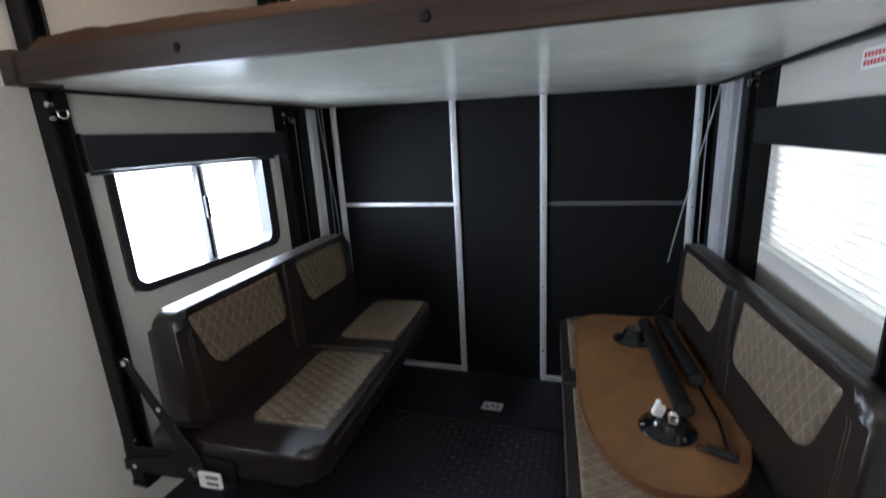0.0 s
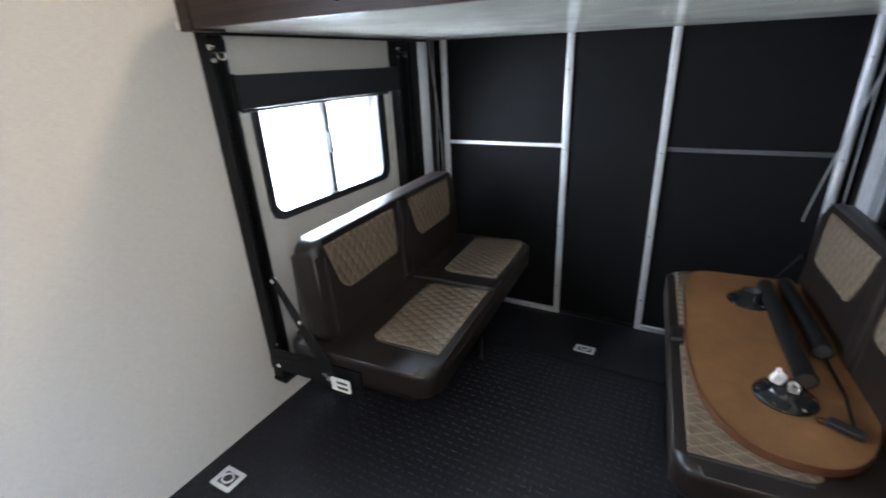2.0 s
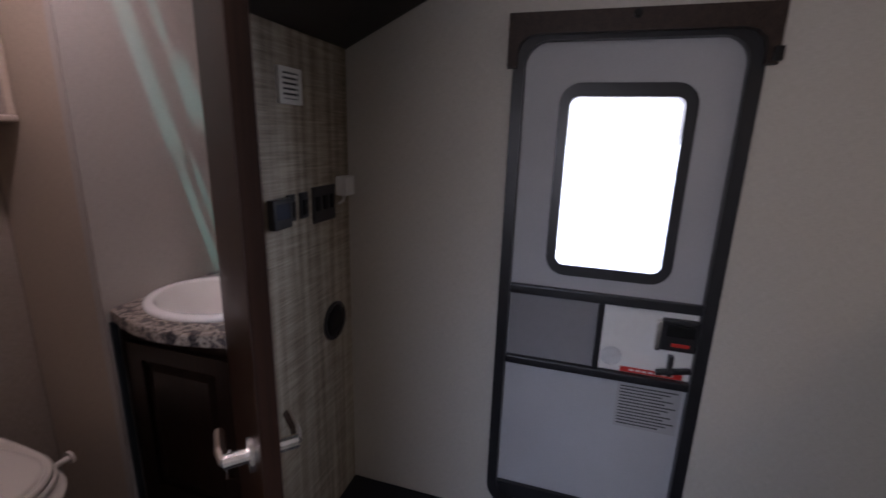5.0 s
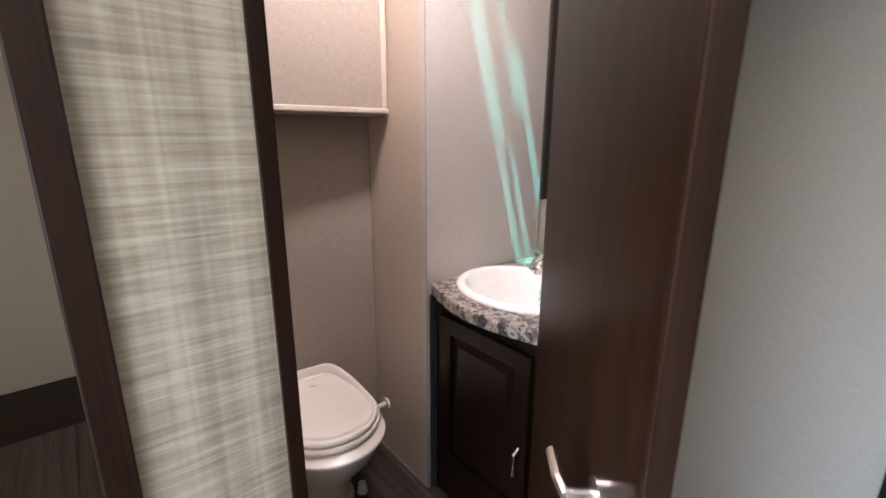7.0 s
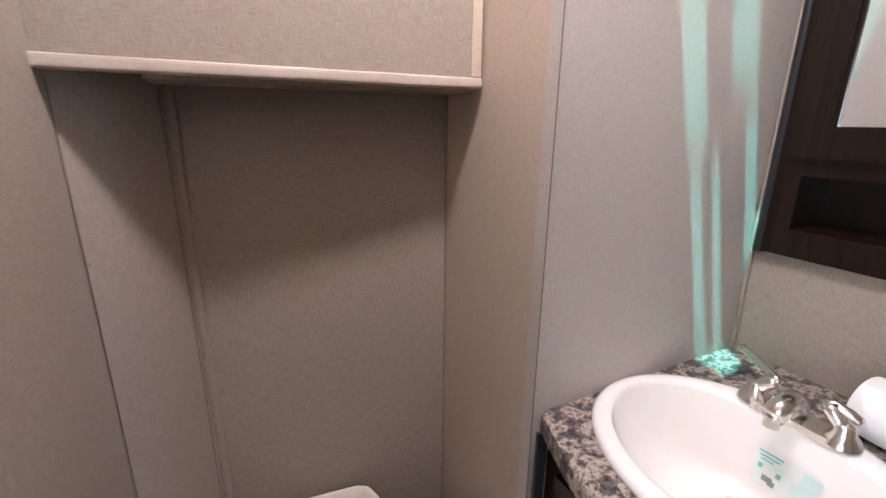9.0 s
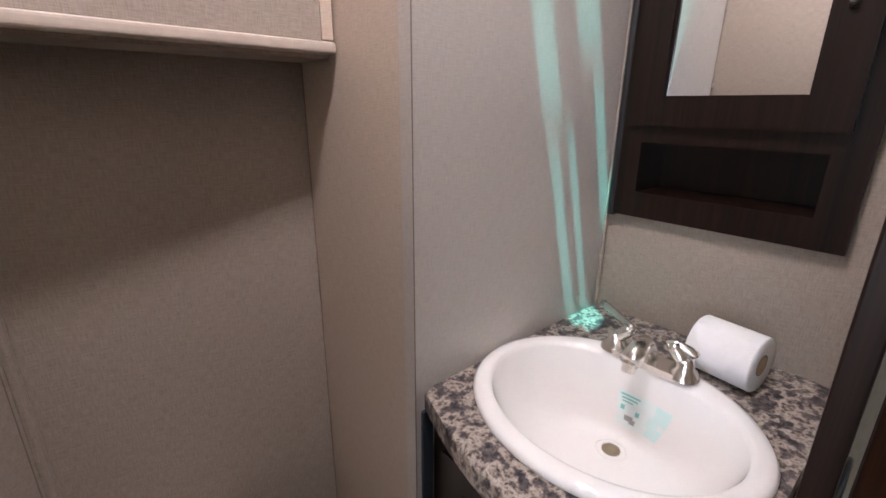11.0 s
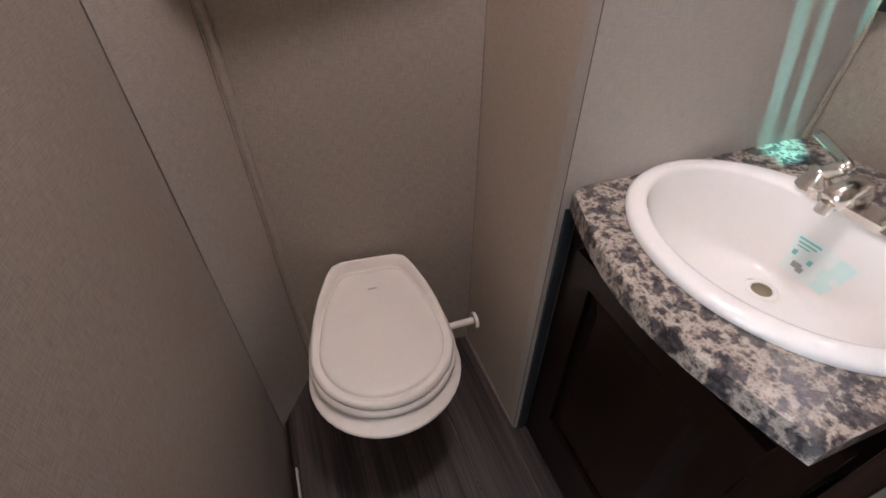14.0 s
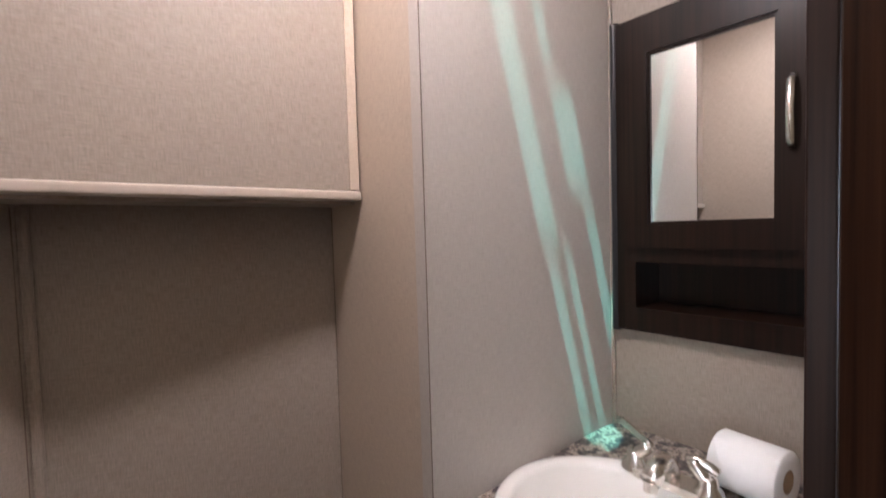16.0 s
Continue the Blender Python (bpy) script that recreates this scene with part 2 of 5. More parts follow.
M_CERAMIC = plain("white_sink_enamel", (0.86, 0.84, 0.81), 0.10, 0, 10, 0.02, 0.0, 0.6)
M_TOILET = plain("bone_white_toilet_plastic", (0.76, 0.70, 0.625), 0.13, 0, 10, 0.02, 0.0, 0.5)
M_STONE = stone_laminate("brown_granite_laminate")
M_TISSUE = plain("white_tissue", (0.82, 0.81, 0.80), 0.9, 0, 120, 0.03, 0.35, 0.1)
M_CARD = plain("cardboard", (0.30, 0.20, 0.12), 0.8, 0, 60, 0.1, 0.1)
M_CEIL = plain("white_ceiling_panel", (0.66, 0.64, 0.60), 0.6, 0, 80, 0.04, 0.1)
M_SOFFIT = plain("dark_soffit_panel", (0.022, 0.018, 0.016), 0.5, 0, 60, 0.2, 0.1)
M_GLASS = glass("window_glass")
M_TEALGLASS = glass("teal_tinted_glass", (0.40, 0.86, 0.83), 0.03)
M_SKYGLOW = glow("bright_overcast_backdrop", (0.95, 0.98, 1.0), 1.6)
M_BLIND = plain("white_blind_slat", (0.74, 0.72, 0.66), 0.5, 0, 60, 0.04, 0.05)
tl = M_BLIND.node_tree.nodes.new("ShaderNodeBsdfTranslucent")
tl.inputs[0].default_value = (0.85, 0.82, 0.74, 1)
mx = M_BLIND.node_tree.nodes.new("ShaderNodeMixShader")
mx.inputs[0].default_value = 0.095
link(M_BLIND, bsdf(M_BLIND).outputs[0], mx.inputs[1])
link(M_BLIND, tl.outputs[0], mx.inputs[2])
link(M_BLIND, mx.outputs[0], M_BLIND.node_tree.nodes["Material Output"].inputs[0])
M_TINT = plain("pale_teal_print", (0.62, 0.81, 0.775), 0.4, 0, 40, 0.05, 0)
M_STICKER = plain("pale_green_sticker", (0.74, 0.81, 0.79), 0.4, 0, 40, 0.05, 0)
M_TEALINK = plain("teal_print", (0.22, 0.56, 0.50), 0.5, 0, 30, 0.05, 0)
M_VINYL = woodgrain("dark_vinyl_plank", (0.0075, 0.0062, 0.0062), (0.088, 0.066, 0.058), 0.34, "y")
M_TUBE = plain("black_powder_coated_tube", (0.006, 0.006, 0.006), 0.4, 0, 90, 0.2, 0.1, 0.25)
M_WIRE = plain("grey_cable", (0.42, 0.42, 0.42), 0.4, 0.6, 60, 0.1, 0.1)
mm = material("mirror_silver", (0.92, 0.93, 0.93), 0.02, 1.0)
M_MIRROR = mm


# ---------- building helpers ----------
def link_mesh(name, bm, mat, smooth=False):
    me = bpy.data.meshes.new(name)
    bmesh.ops.recalc_face_normals(bm, faces=bm.faces[:])
    bm.to_mesh(me)
    bm.free()
    for mt in (mat if isinstance(mat, (list, tuple)) else [mat]):
        me.materials.append(mt)
    if smooth:
        for p in me.polygons:
            p.use_smooth = True
    return new(name, me)


def part(name, bm, mat, parent=None, label="", smooth=False, at=None):
    ob = link_mesh(name, bm, mat, smooth)
    if parent is not None:
        ob.parent = parent
    if at is not None:
        ob.matrix_basis = at
    if label:
        ob["label"] = label
    return ob


def thing(name, m=None, label="", category="", group="", kind=""):
    ob = new(name)
    if m is not None:
        ob.matrix_basis = m
    ob.empty_display_size = 0.1
    return tagged(ob, label, category, group, kind)


def box(lo, hi, bev=0.0, seg=2, bm=None, turn=None):
    bm = bm or bmesh.new()
    g = bmesh.ops.create_cube(bm, size=1)
    vs = g["verts"]
    c = [(a + b) / 2 for a, b in zip(lo, hi)]
    s = [max(1e-4, abs(b - a)) for a, b in zip(lo, hi)]
    for v in vs:
        v.co = Vector((v.co.x * s[0], v.co.y * s[1], v.co.z * s[2]))
    if bev:
        es = list({e for v in vs for e in v.link_edges})
        out = bmesh.ops.bevel(bm, geom=es, offset=bev, segments=seg, profile=0.6, affect="EDGES")
        vs = list({v for f in out["faces"] for v in f.verts} | {v for v in vs if v.is_valid})
    m = Matrix.Translation(c) @ (turn or Matrix.Identity(4))
    bmesh.ops.transform(bm, matrix=m, verts=vs)
    return bm


def rod(a, b, r, bm=None, seg=12, r2=None):
    bm = bm or bmesh.new()
    a, b = Vector(a), Vector(b)
    d = b - a
    m = Matrix.Translation((a + b) / 2) @ d.to_track_quat("Z", "Y").to_matrix().to_4x4()
    bmesh.ops.create_cone(bm, cap_ends=True, segments=seg, radius1=r, radius2=r if r2 is None else r2, depth=d.length, matrix=m)
    return bm


def tube(path, r, bm=None, seg=8):
    """A bent round bar along a list of points."""
    bm = bm or bmesh.new()
    pts = [Vector(p) for p in path]
    rings = []
    for i, p in enumerate(pts):
        d = (pts[min(i + 1, len(pts) - 1)] - pts[max(i - 1, 0)]).normalized()
        q = d.to_track_quat("Z", "Y")
        rings.append([bm.verts.new(p + q @ Vector((r * math.cos(a), r * math.sin(a), 0))) for a in (2 * math.pi * k / seg for k in range(seg))])
    for u, w in zip(rings, rings[1:]):
        for k in range(seg):
            bm.faces.new((u[k], u[(k + 1) % seg], w[(k + 1) % seg], w[k]))
    bm.faces.new(rings[0])
    bm.faces.new(rings[-1])
    return bm


def lathe(profile, bm=None, seg=32, sx=1.0, sy=1.0):
    """Turn a list of (radius, height) round the z axis, stretched to an oval."""
    bm = bm or bmesh.new()
    rings = []
    for r, z in profile:
        rings.append([bm.verts.new((r * sx * math.cos(2 * math.pi * k / seg), r * sy * math.sin(2 * math.pi * k / seg), z)) for k in range(seg)])
    for u, w in zip(rings, rings[1:]):
        for k in range(seg):
            bm.faces.new((u[k], u[(k + 1) % seg], w[(k + 1) % seg], w[k]))
    return bm


def prism(outline, z0, z1, bm=None, bev=0.0, seg=2):
    """A flat outline of (x, y) raised from z0 to z1."""
    bm = bm or bmesh.new()
    lo = [bm.verts.new((x, y, z0)) for x, y in outline]
    hi = [bm.verts.new((x, y, z1)) for x, y in outline]
    n = len(lo)
    fs = [bm.faces.new(lo[::-1]), bm.faces.new(hi)]
    for k in range(n):
        fs.append(bm.faces.new((lo[k], lo[(k + 1) % n], hi[(k + 1) % n], hi[k])))
    if bev:
        es = list(set(fs[0].edges) | set(fs[1].edges))
        bmesh.ops.bevel(bm, geom=es, offset=bev, segments=seg, profile=0.6, affect="EDGES")
    return bm


def rounded(x0, y0, x1, y1, r, n=6):
    out = []
    for cx, cy, a0 in ((x1 - r, y1 - r, 0), (x0 + r, y1 - r, 90), (x0 + r, y0 + r, 180), (x1 - r, y0 + r, 270)):
        for k in range(n + 1):
            a = radians(a0 + 90 * k / n)
            out.append((cx + r * math.cos(a), cy + r * math.sin(a)))
    return out


def frame_ring(outer, inner, z0, z1, bm=None):
    """A flat ring between two outlines with the same count of points."""
    bm = bm or bmesh.new()
    n = len(outer)
    v = [[bm.verts.new((x, y, z)) for x, y in o] for o in (outer, inner) for z in (z0, z1)]
    ol, oh, il, ih = v
    for k in range(n):
        j = (k + 1) % n
        bm.faces.new((oh[k], oh[j], ih[j], ih[k]))
        bm.faces.new((ol[j], ol[k], il[k], il[j]))
        bm.faces.new((ol[k], ol[j], oh[j], oh[k]))
        bm.faces.new((il[j], il[k], ih[k], ih[j]))
    return bm


def slab(us, vs, holes, place, thick):
    """A wall in u, v with openings; place(u, v, w) gives the point, w from 0 to thick."""
    bm = bmesh.new()
    us = sorted({*us, *[h[0] for h in holes], *[h[2] for h in holes]})
    vs = sorted({*vs, *[h[1] for h in holes], *[h[3] for h in holes]})

    def solid(i, j):
        if not (0 <= i < len(us) - 1 and 0 <= j < len(vs) - 1):
            return False
        u, v = (us[i] + us[i + 1]) / 2, (vs[j] + vs[j + 1]) / 2
        return not any(h[0] < u < h[2] and h[1] < v < h[3] for h in holes)

    memo = {}

    def vert(i, j, w):
        k = (i, j, w)
        if k not in memo:
            memo[k] = bm.verts.new(place(us[i], vs[j], w * thick))
        return memo[k]

    for i in range(len(us) - 1):
        for j in range(len(vs) - 1):
            if not solid(i, j):
                continue
            for w in (0, 1):
                bm.faces.new([vert(i + a, j + b, w) for a, b in ((0, 0), (1, 0), (1, 1), (0, 1))])
            for di, dj, e in ((-1, 0, ((0, 0), (0, 1))), (1, 0, ((1, 0), (1, 1))), (0, -1, ((0, 0), (1, 0))), (0, 1, ((0, 1), (1, 1)))):
                if not solid(i + di, j + dj):
                    (a, b), (c, d) = e
                    bm.faces.new((vert(i + a, j + b, 0), vert(i + c, j + d, 0), vert(i + c, j + d, 1), vert(i + a, j + b, 1)))
    return bm


def wall(name, bm, mat, label):
    return tagged(link_mesh(name, bm, mat), label, "wall", "", "structure")


# frames whose local z points out of a wall: local x runs along the wall, y up
ON_LEFT = Matrix(((0, 0, 1, -1.2), (1, 0, 0, 0), (0, 1, 0, 0), (0, 0, 0, 1)))
ON_RIGHT = Matrix(((0, 0, -1, 1.11), (-1, 0, 0, 0), (0, 1, 0, 0), (0, 0, 0, 1)))
XL, XR, YR, YP, ZC, ZH = -1.2, 1.11, 3.42, -0.468, 2.36, 2.40
YF = -3.2

# ---------- the shell ----------
wall("wall_left", slab((YF, 3.70), (-0.4, ZH + 0.1), [(2.0, 0.885, 2.87, 1.40), (0.17, 0.10, 0.83, 1.83), (-0.955, 1.235, -0.592, 1.90)],
     lambda u, v, w: (XL - w, u, v), 0.16), M_WALL, "cream linen-papered outer wall with window and entry door")
# the second opening is unseen, added for the hall fill light
wall("wall_right", slab((YF, 3.70), (-0.4, ZH + 0.1), [(1.555, 0.968, 2.635, 1.424), (-0.54, 1.04, 0.50, 1.72)],
     lambda u, v, w: (XR + w, u, v), 0.12), M_WALL, "cream linen-papered wall with a blinded window")
wall("wall_front", slab((XL - 0.1, XR + 0.1), (0, ZH + 0.1), [], lambda u, v, w: (u, YF - w, v), 0.1), M_WALL, "plain cream wall closing the front")
wall("wall_rear_frame", slab((XL, XR), (-0.4, ZH + 0.1), [], lambda u, v, w: (u, YR + 0.06 + w, v), 0.1), M_BLACKWALL, "black rear frame behind the ramp door")
tagged(link_mesh("ceiling", slab((XL - 0.1, XR + 0.1), (YF - 0.1, YR + 0.3), [(XL + 0.01, -1.55, 0.30, YP - 0.05)], lambda u, v, w: (u, v, ZH + w), 0.07), M_CEIL),
       "plain white ceiling panel", "ceiling", "", "structure")
tagged(link_mesh("floor", slab((XL, XR), (YP - 0.04, 2.735), [], lambda u, v, w: (u, v, -w), 0.06), M_RUBBER),
       "black rubber garage floor with raised tread lugs", "floor", "", "structure")

# tread lugs, laid in alternating directions
lx, ly = np.meshgrid(np.arange(XL + 0.03, XR - 0.02, 0.034), np.arange(0.1, 2.71, 0.034))
lx, ly = lx.ravel(), ly.ravel()
odd = (np.round((lx - XL) / 0.034).astype(int) + np.round(ly / 0.034).astype(int)) % 2
ang = np.where(odd, 0.0, math.pi / 2)
ca, sa = np.cos(ang), np.sin(ang)
shape = [(-0.0145, 0, 0), (0, -0.0050, 0), (0.0145, 0, 0), (0, 0.0050, 0), (-0.0085, 0, 0.0022), (0.0085, 0, 0.0022), (0, -0.0020, 0.0026), (0, 0.0020, 0.0026)]
vv = np.stack([np.stack([lx + ca * x - sa * y, ly + sa * x + ca * y, np.full_like(lx, z + 0.0002)], 1) for x, y, z in shape], 1).reshape(-1, 3)
quads = [(0, 1, 6, 4), (1, 2, 5, 6), (2, 3, 7, 5), (3, 0, 4, 7), (4, 6, 5, 7)]
ff = [tuple(int(8 * i + k) for k in q) for i in range(len(lx)) for q in quads]
me = bpy.data.meshes.new("floor_tread")
me.from_pydata([tuple(map(float, p)) for p in vv], [], ff)
me.materials.append(M_RUBBER)
tagged(new("floor_tread", me), "rows of raised black rubber lugs on the floor", "floor tread", "", "stuff")

# dovetail floor that drops to the ramp door
bm = bmesh.new()
a = [bm.verts.new(p) for p in ((XL, 2.735, -0.012), (XR, 2.735, -0.012), (XR, YR, -0.135), (XL, YR, -0.135))]
b = [bm.verts.new(v.co - Vector((0, 0, 0.05))) for v in a]
bm.faces.new(a), bm.faces.new(b[::-1])
for k in range(4):
    bm.faces.new((a[k], b[k], b[(k + 1) % 4], a[(k + 1) % 4]))
tagged(link_mesh("floor_dovetail", bm, M_RUBBER), "smooth black floor sloping down to the ramp door", "floor", "", "structure")
tagged(link_mesh("trim_floor_edge", box((XL, 2.715, 0.0003), (XR, 2.74, 0.006), 0.002), M_BLACKMETAL), "black metal edge strip of the floor", "trim", "", "structure")

# ---------- rear ramp door ----------
rampdoor = thing("ramp_door", pose(0, YR, 0), "black textured ramp door with bright aluminium bars", "ramp door")
for x0, x1 in ((-1.10, -0.292), (-0.292, 0.228), (0.228, 1.03)):
    part("panel", box((x0 + 0.002, 0.004, -0.13), (x1 - 0.002, 0.05, 2.38)), M_BLACKWALL, rampdoor)
for x in (-1.082, -0.291, 0.228, 0.988):
    b = box((x - 0.019, -0.014, -0.13), (x + 0.019, 0.0035, 2.38), 0.003)
    box((x - 0.011, -0.019, -0.13), (x + 0.011, -0.0135, 2.38), 0.002, 1, b)
    part("aluminium_bar", b, M_ALU, rampdoor)
    for z in (0.08, 0.5, 0.98, 1.42):
        part("screw", rod((x, -0.022, z), (x, -0.0185, z), 0.005, None, 8), M_CHROME, rampdoor)
for x0, x1 in ((-1.062, -0.311), (0.248, 0.968)):
    part("cross_bar", box((x0, -0.008, 0.990), (x1, 0.0035, 1.012), 0.002), M_ALU if x0 < 0 else M_DULLBAR, rampdoor)
for x0, x1 in ((-1.14, -0.311), (0.248, 1.05)):
    part("bottom_rail", box((x0, -0.022, -0.128), (x1, 0.0035, -0.098), 0.003), M_ALU, rampdoor)
part("bottom_rail", box((-0.27, -0.012, -0.128), (0.208, 0.0035, -0.108), 0.003), M_BLACKMETAL, rampdoor)

# side channels with lift springs and cables, one in each rear corner
for s, x in ((1, XL), (-1, XR)):
    ch = thing("ramp_side_channel", None, "silver aluminium channel with lift cables in the rear corner", "door channel", "side channels of the ramp door")
    yb = 3.17 if s > 0 else 3.03
    part("black_plate", box((x, yb, -0.1), (x + s * 0.024, yb + 0.085, 2.38), 0.002), M_BLACKMETAL, ch)
    for y0, y1, dep, mt in ((yb + 0.088, yb + 0.100, 0.030, M_ALU), (yb + 0.102, 3.270, 0.018, M_CHANNEL), (3.272, 3.280, 0.045, M_ALU), (3.282, 3.304, 0.030, M_CHANNEL), (3.306, 3.316, 0.055, M_ALU), (3.318, 3.412, 0.050, M_BLACKMETAL)):
        part("channel", box((x, y0, -0.1), (x + s * dep, y1, 2.38), 0.002), mt, ch)
    top, low = Vector((x + s * 0.075, 3.30, 2.0)), Vector((x + s * 0.10, 3.33, 0.5))
    sag = [(top.lerp(low, k / 12) + Vector((s * 0.11 * math.sin(math.pi * k / 12) * (k / 12), -0.06 * math.sin(math.pi * k / 12), 0))) for k in range(13)]
    if s < 0:
        sag = [(1.04 - 0.19 * (k / 12) ** 1.1 + 0.02 * (k / 12) ** 4, 3.25, 1.60 - 0.88 * k / 12) for k in range(13)]
    part("cable", tube(sag, 0.0035), M_WIRE, ch)
    part("cable", tube([(x + s * 0.095, 3.32, 2.38), (x + s * 0.10, 3.315, 1.2), (x + s * 0.09, 3.32, 0.4)], 0.003), M_WIRE, ch)

# ---------- bed lift posts ----------
def lift_post(x, s, y0, y1, label):
    post = thing("bed_lift_post", None, label, "lift post", "posts of the bed lift")
    b = slab((y0, y1), (0.165, 2.38), [], lambda u, v, w: (x + s * w, u, v), 0.012)
    part("back_plate", b, M_BLACKMETAL, post)
    for y in (y0, y1 - 0.012):
        part("flange", box((min(x + s * 0.012, x + s * 0.062), y, 0.165), (max(x + s * 0.012, x + s * 0.062), y + 0.012, 2.38), 0.003), M_BLACKMETAL, post)
    b = bmesh.new()
    yc = (y0 + y1) / 2
    for k in range(86):
        z = 0.20 + k * 0.0215
        box((min(x + s * 0.013, x + s * 0.03), yc - 0.012, z), (max(x + s * 0.013, x + s * 0.03), yc + 0.012, z + 0.009), 0, 1, b)
    part("gear_rack", b, M_BLACKMETAL, post)
    part("foot", box((min(x, x + s * 0.075), y0 - 0.005, 0.15), (max(x, x + s * 0.075), y1 + 0.005, 0.172), 0.003), M_BLACKMETAL, post)
    br = part("bracket", box((min(x + s * 0.03, x + s * 0.085), y0 + 0.012, 1.555), (max(x + s * 0.03, x + s * 0.085), y1 - 0.014, 1.60), 0.004), M_BLACKMETAL, post)
    part("bracket_pin", rod((x + s * 0.07, y0 - 0.006, 1.572), (x + s * 0.07, y0 + 0.030, 1.572), 0.010, None, 12), M_CHROME, br)
    part("cable_eye", tube([(x + s * 0.075, yc + 0.016 * math.cos(a), 1.545 + 0.016 * math.sin(a)) for a in (q * math.pi / 8 for q in range(17))], 0.004, None, 6), M_CHROME, br)
    part("bolt", rod((x + s * 0.062, y0 + 0.006, 0.36), (x + s * 0.070, y0 + 0.006, 0.36), 0.008), M_CHROME, post)
    part("bolt", rod((x + s * 0.062, y0 + 0.006, 1.53), (x + s * 0.070, y0 + 0.006, 1.53), 0.008), M_CHROME, post)


lift_post(XL, 1, 1.825, 1.89, "black steel lift post with gear rack on the wall")
lift_post(XL, 1, 2.98, 3.08, "black steel lift post with gear rack on the wall")
lift_post(XR, -1, 1.80, 1.88, "black steel lift post with gear rack on the wall")
lift_post(XR, -1, 2.785, 2.895, "black steel lift post with gear rack on the wall")

# ---------- raised bed ----------
BED = pose(0, 0, 0, 0, 1.0, 0)
bed = thing("lift_bed", pose(-0.045, 1.71, 1.636) @ BED, "raised lift bed with dark rail and white glossy underside", "bed")
part("front_rail", box((-1.005, -0.022, -0.039), (1.10, 0.0, 0.039), 0.004), M_FASCIA, bed)
part("rail_end", box((-1.012, -0.028, -0.045), (-0.955, 0.09, 0.045), 0.004), M_FASCIA, bed)
part("rail_end", box((1.06, -0.03, -0.045), (1.115, 0.09, 0.045), 0.004), M_FASCIA, bed)
for x in (-0.395, 0.215, 0.80):
    b = lathe([(0.0001, 0.011), (0.008, 0.010), (0.013, 0.005), (0.017, 0.0), (0.0001, 0.0)], None, 16)
    part("bolt", b, M_BLACKMETAL, bed, "", True, pose(x, -0.022, 0, 90) @ Matrix.Scale(0.7, 4))
part("base_panel", box((-1.075, 0.002, -0.036), (1.075, 1.66, -0.012), 0.002), M_BEDPANEL, bed)
part("side_rail", box((-1.10, 0.1, -0.045), (-1.077, 1.66, 0.03), 0.003), M_BLACKMETAL, bed)
part("side_rail", box((1.077, 0.1, -0.045), (1.10, 1.66, 0.03), 0.003), M_BLACKMETAL, bed)

bm = bmesh.new()
nx, ny = 90, 40
gr = []
for j in range(ny + 1):
    row = []
    for i in range(nx + 1):
        x, y = -1.04 + 2.38 * i / nx, 1.745 + 1.58 * j / ny
        e = min(i, nx - i) / 3, min(j, ny - j) / 3
        edge = min(1, e[0] * 1.5) ** 0.35 * min(1, e[1] * 2) ** 0.35
        wr = noise.noise((x * 6, y * 9, 1)) * 0.016 + noise.noise((x * 18, y * 25, 5)) * 0.007
        row.append(bm.verts.new((x - 0.045, y, 1.668 - 0.018 * x + (0.072 + wr) * edge)))
    gr.append(row)
for j in range(ny):
    for i in range(nx):
        bm.faces.new((gr[j][i], gr[j][i + 1], gr[j + 1][i + 1], gr[j + 1][i]))
rim = [gr[0][i] for i in range(nx + 1)] + [gr[j][nx] for j in range(1, ny + 1)] + [gr[ny][i] for i in range(nx - 1, -1, -1)] + [gr[j][0] for j in range(ny - 1, 0, -1)]
low = [bm.verts.new((v.co.x, v.co.y, 1.628 - 0.018 * v.co.x)) for v in rim]
for k in range(len(rim)):
    bm.faces.new((rim[k], low[k], low[(k + 1) % len(rim)], rim[(k + 1) % len(rim)]))
bm.faces.new(low)
tagged(link_mesh("mattress", bm, M_SHEET, True), "thin mattress in a wrinkled brown cover on the raised bed", "mattress")

# ---------- left window ----------
def window(name, on, x0, y0, x1, y1, label, split, lip=0.028, sash=0.012):
    w = thing(name, on, label, "window", "", "structure")
    o, i = rounded(x0 - lip, y0 - lip, x1 + lip, y1 + lip, 0.07), rounded(x0 + 0.010, y0 + 0.012, x1 - sash, y1 - 0.012, 0.05)
    part("window_frame", frame_ring(o, i, -0.05, 0.014), M_BLACKPLAST, w)
    part("pane", box((x0, y0, -0.040), ((x0 + x1) / 2, y1, -0.036)), M_GLASS, w).visible_shadow = False
    part("pane", box(((x0 + x1) / 2, y0, -0.034), (x1, y1, -0.030)), M_GLASS, w).visible_shadow = False
    if split:
        xm = (x0 + x1) / 2 - 0.006
        part("mullion", box((xm - 0.016, y0 + 0.01, -0.045), (xm + 0.002, y1 - 0.01, -0.012), 0.002), M_BLACKPLAST, w)
        part("mullion", box((xm + 0.004, y0 + 0.01, -0.040), (xm + 0.024, y1 - 0.01, -0.018), 0.002), M_ALU, w)
        part("latch", box((xm - 0.012, (y0 + y1) / 2 - 0.05, -0.012), (xm + 0.006, (y0 + y1) / 2 + 0.05, 0.004), 0.003), M_BLACKPLAST, w)
    return w


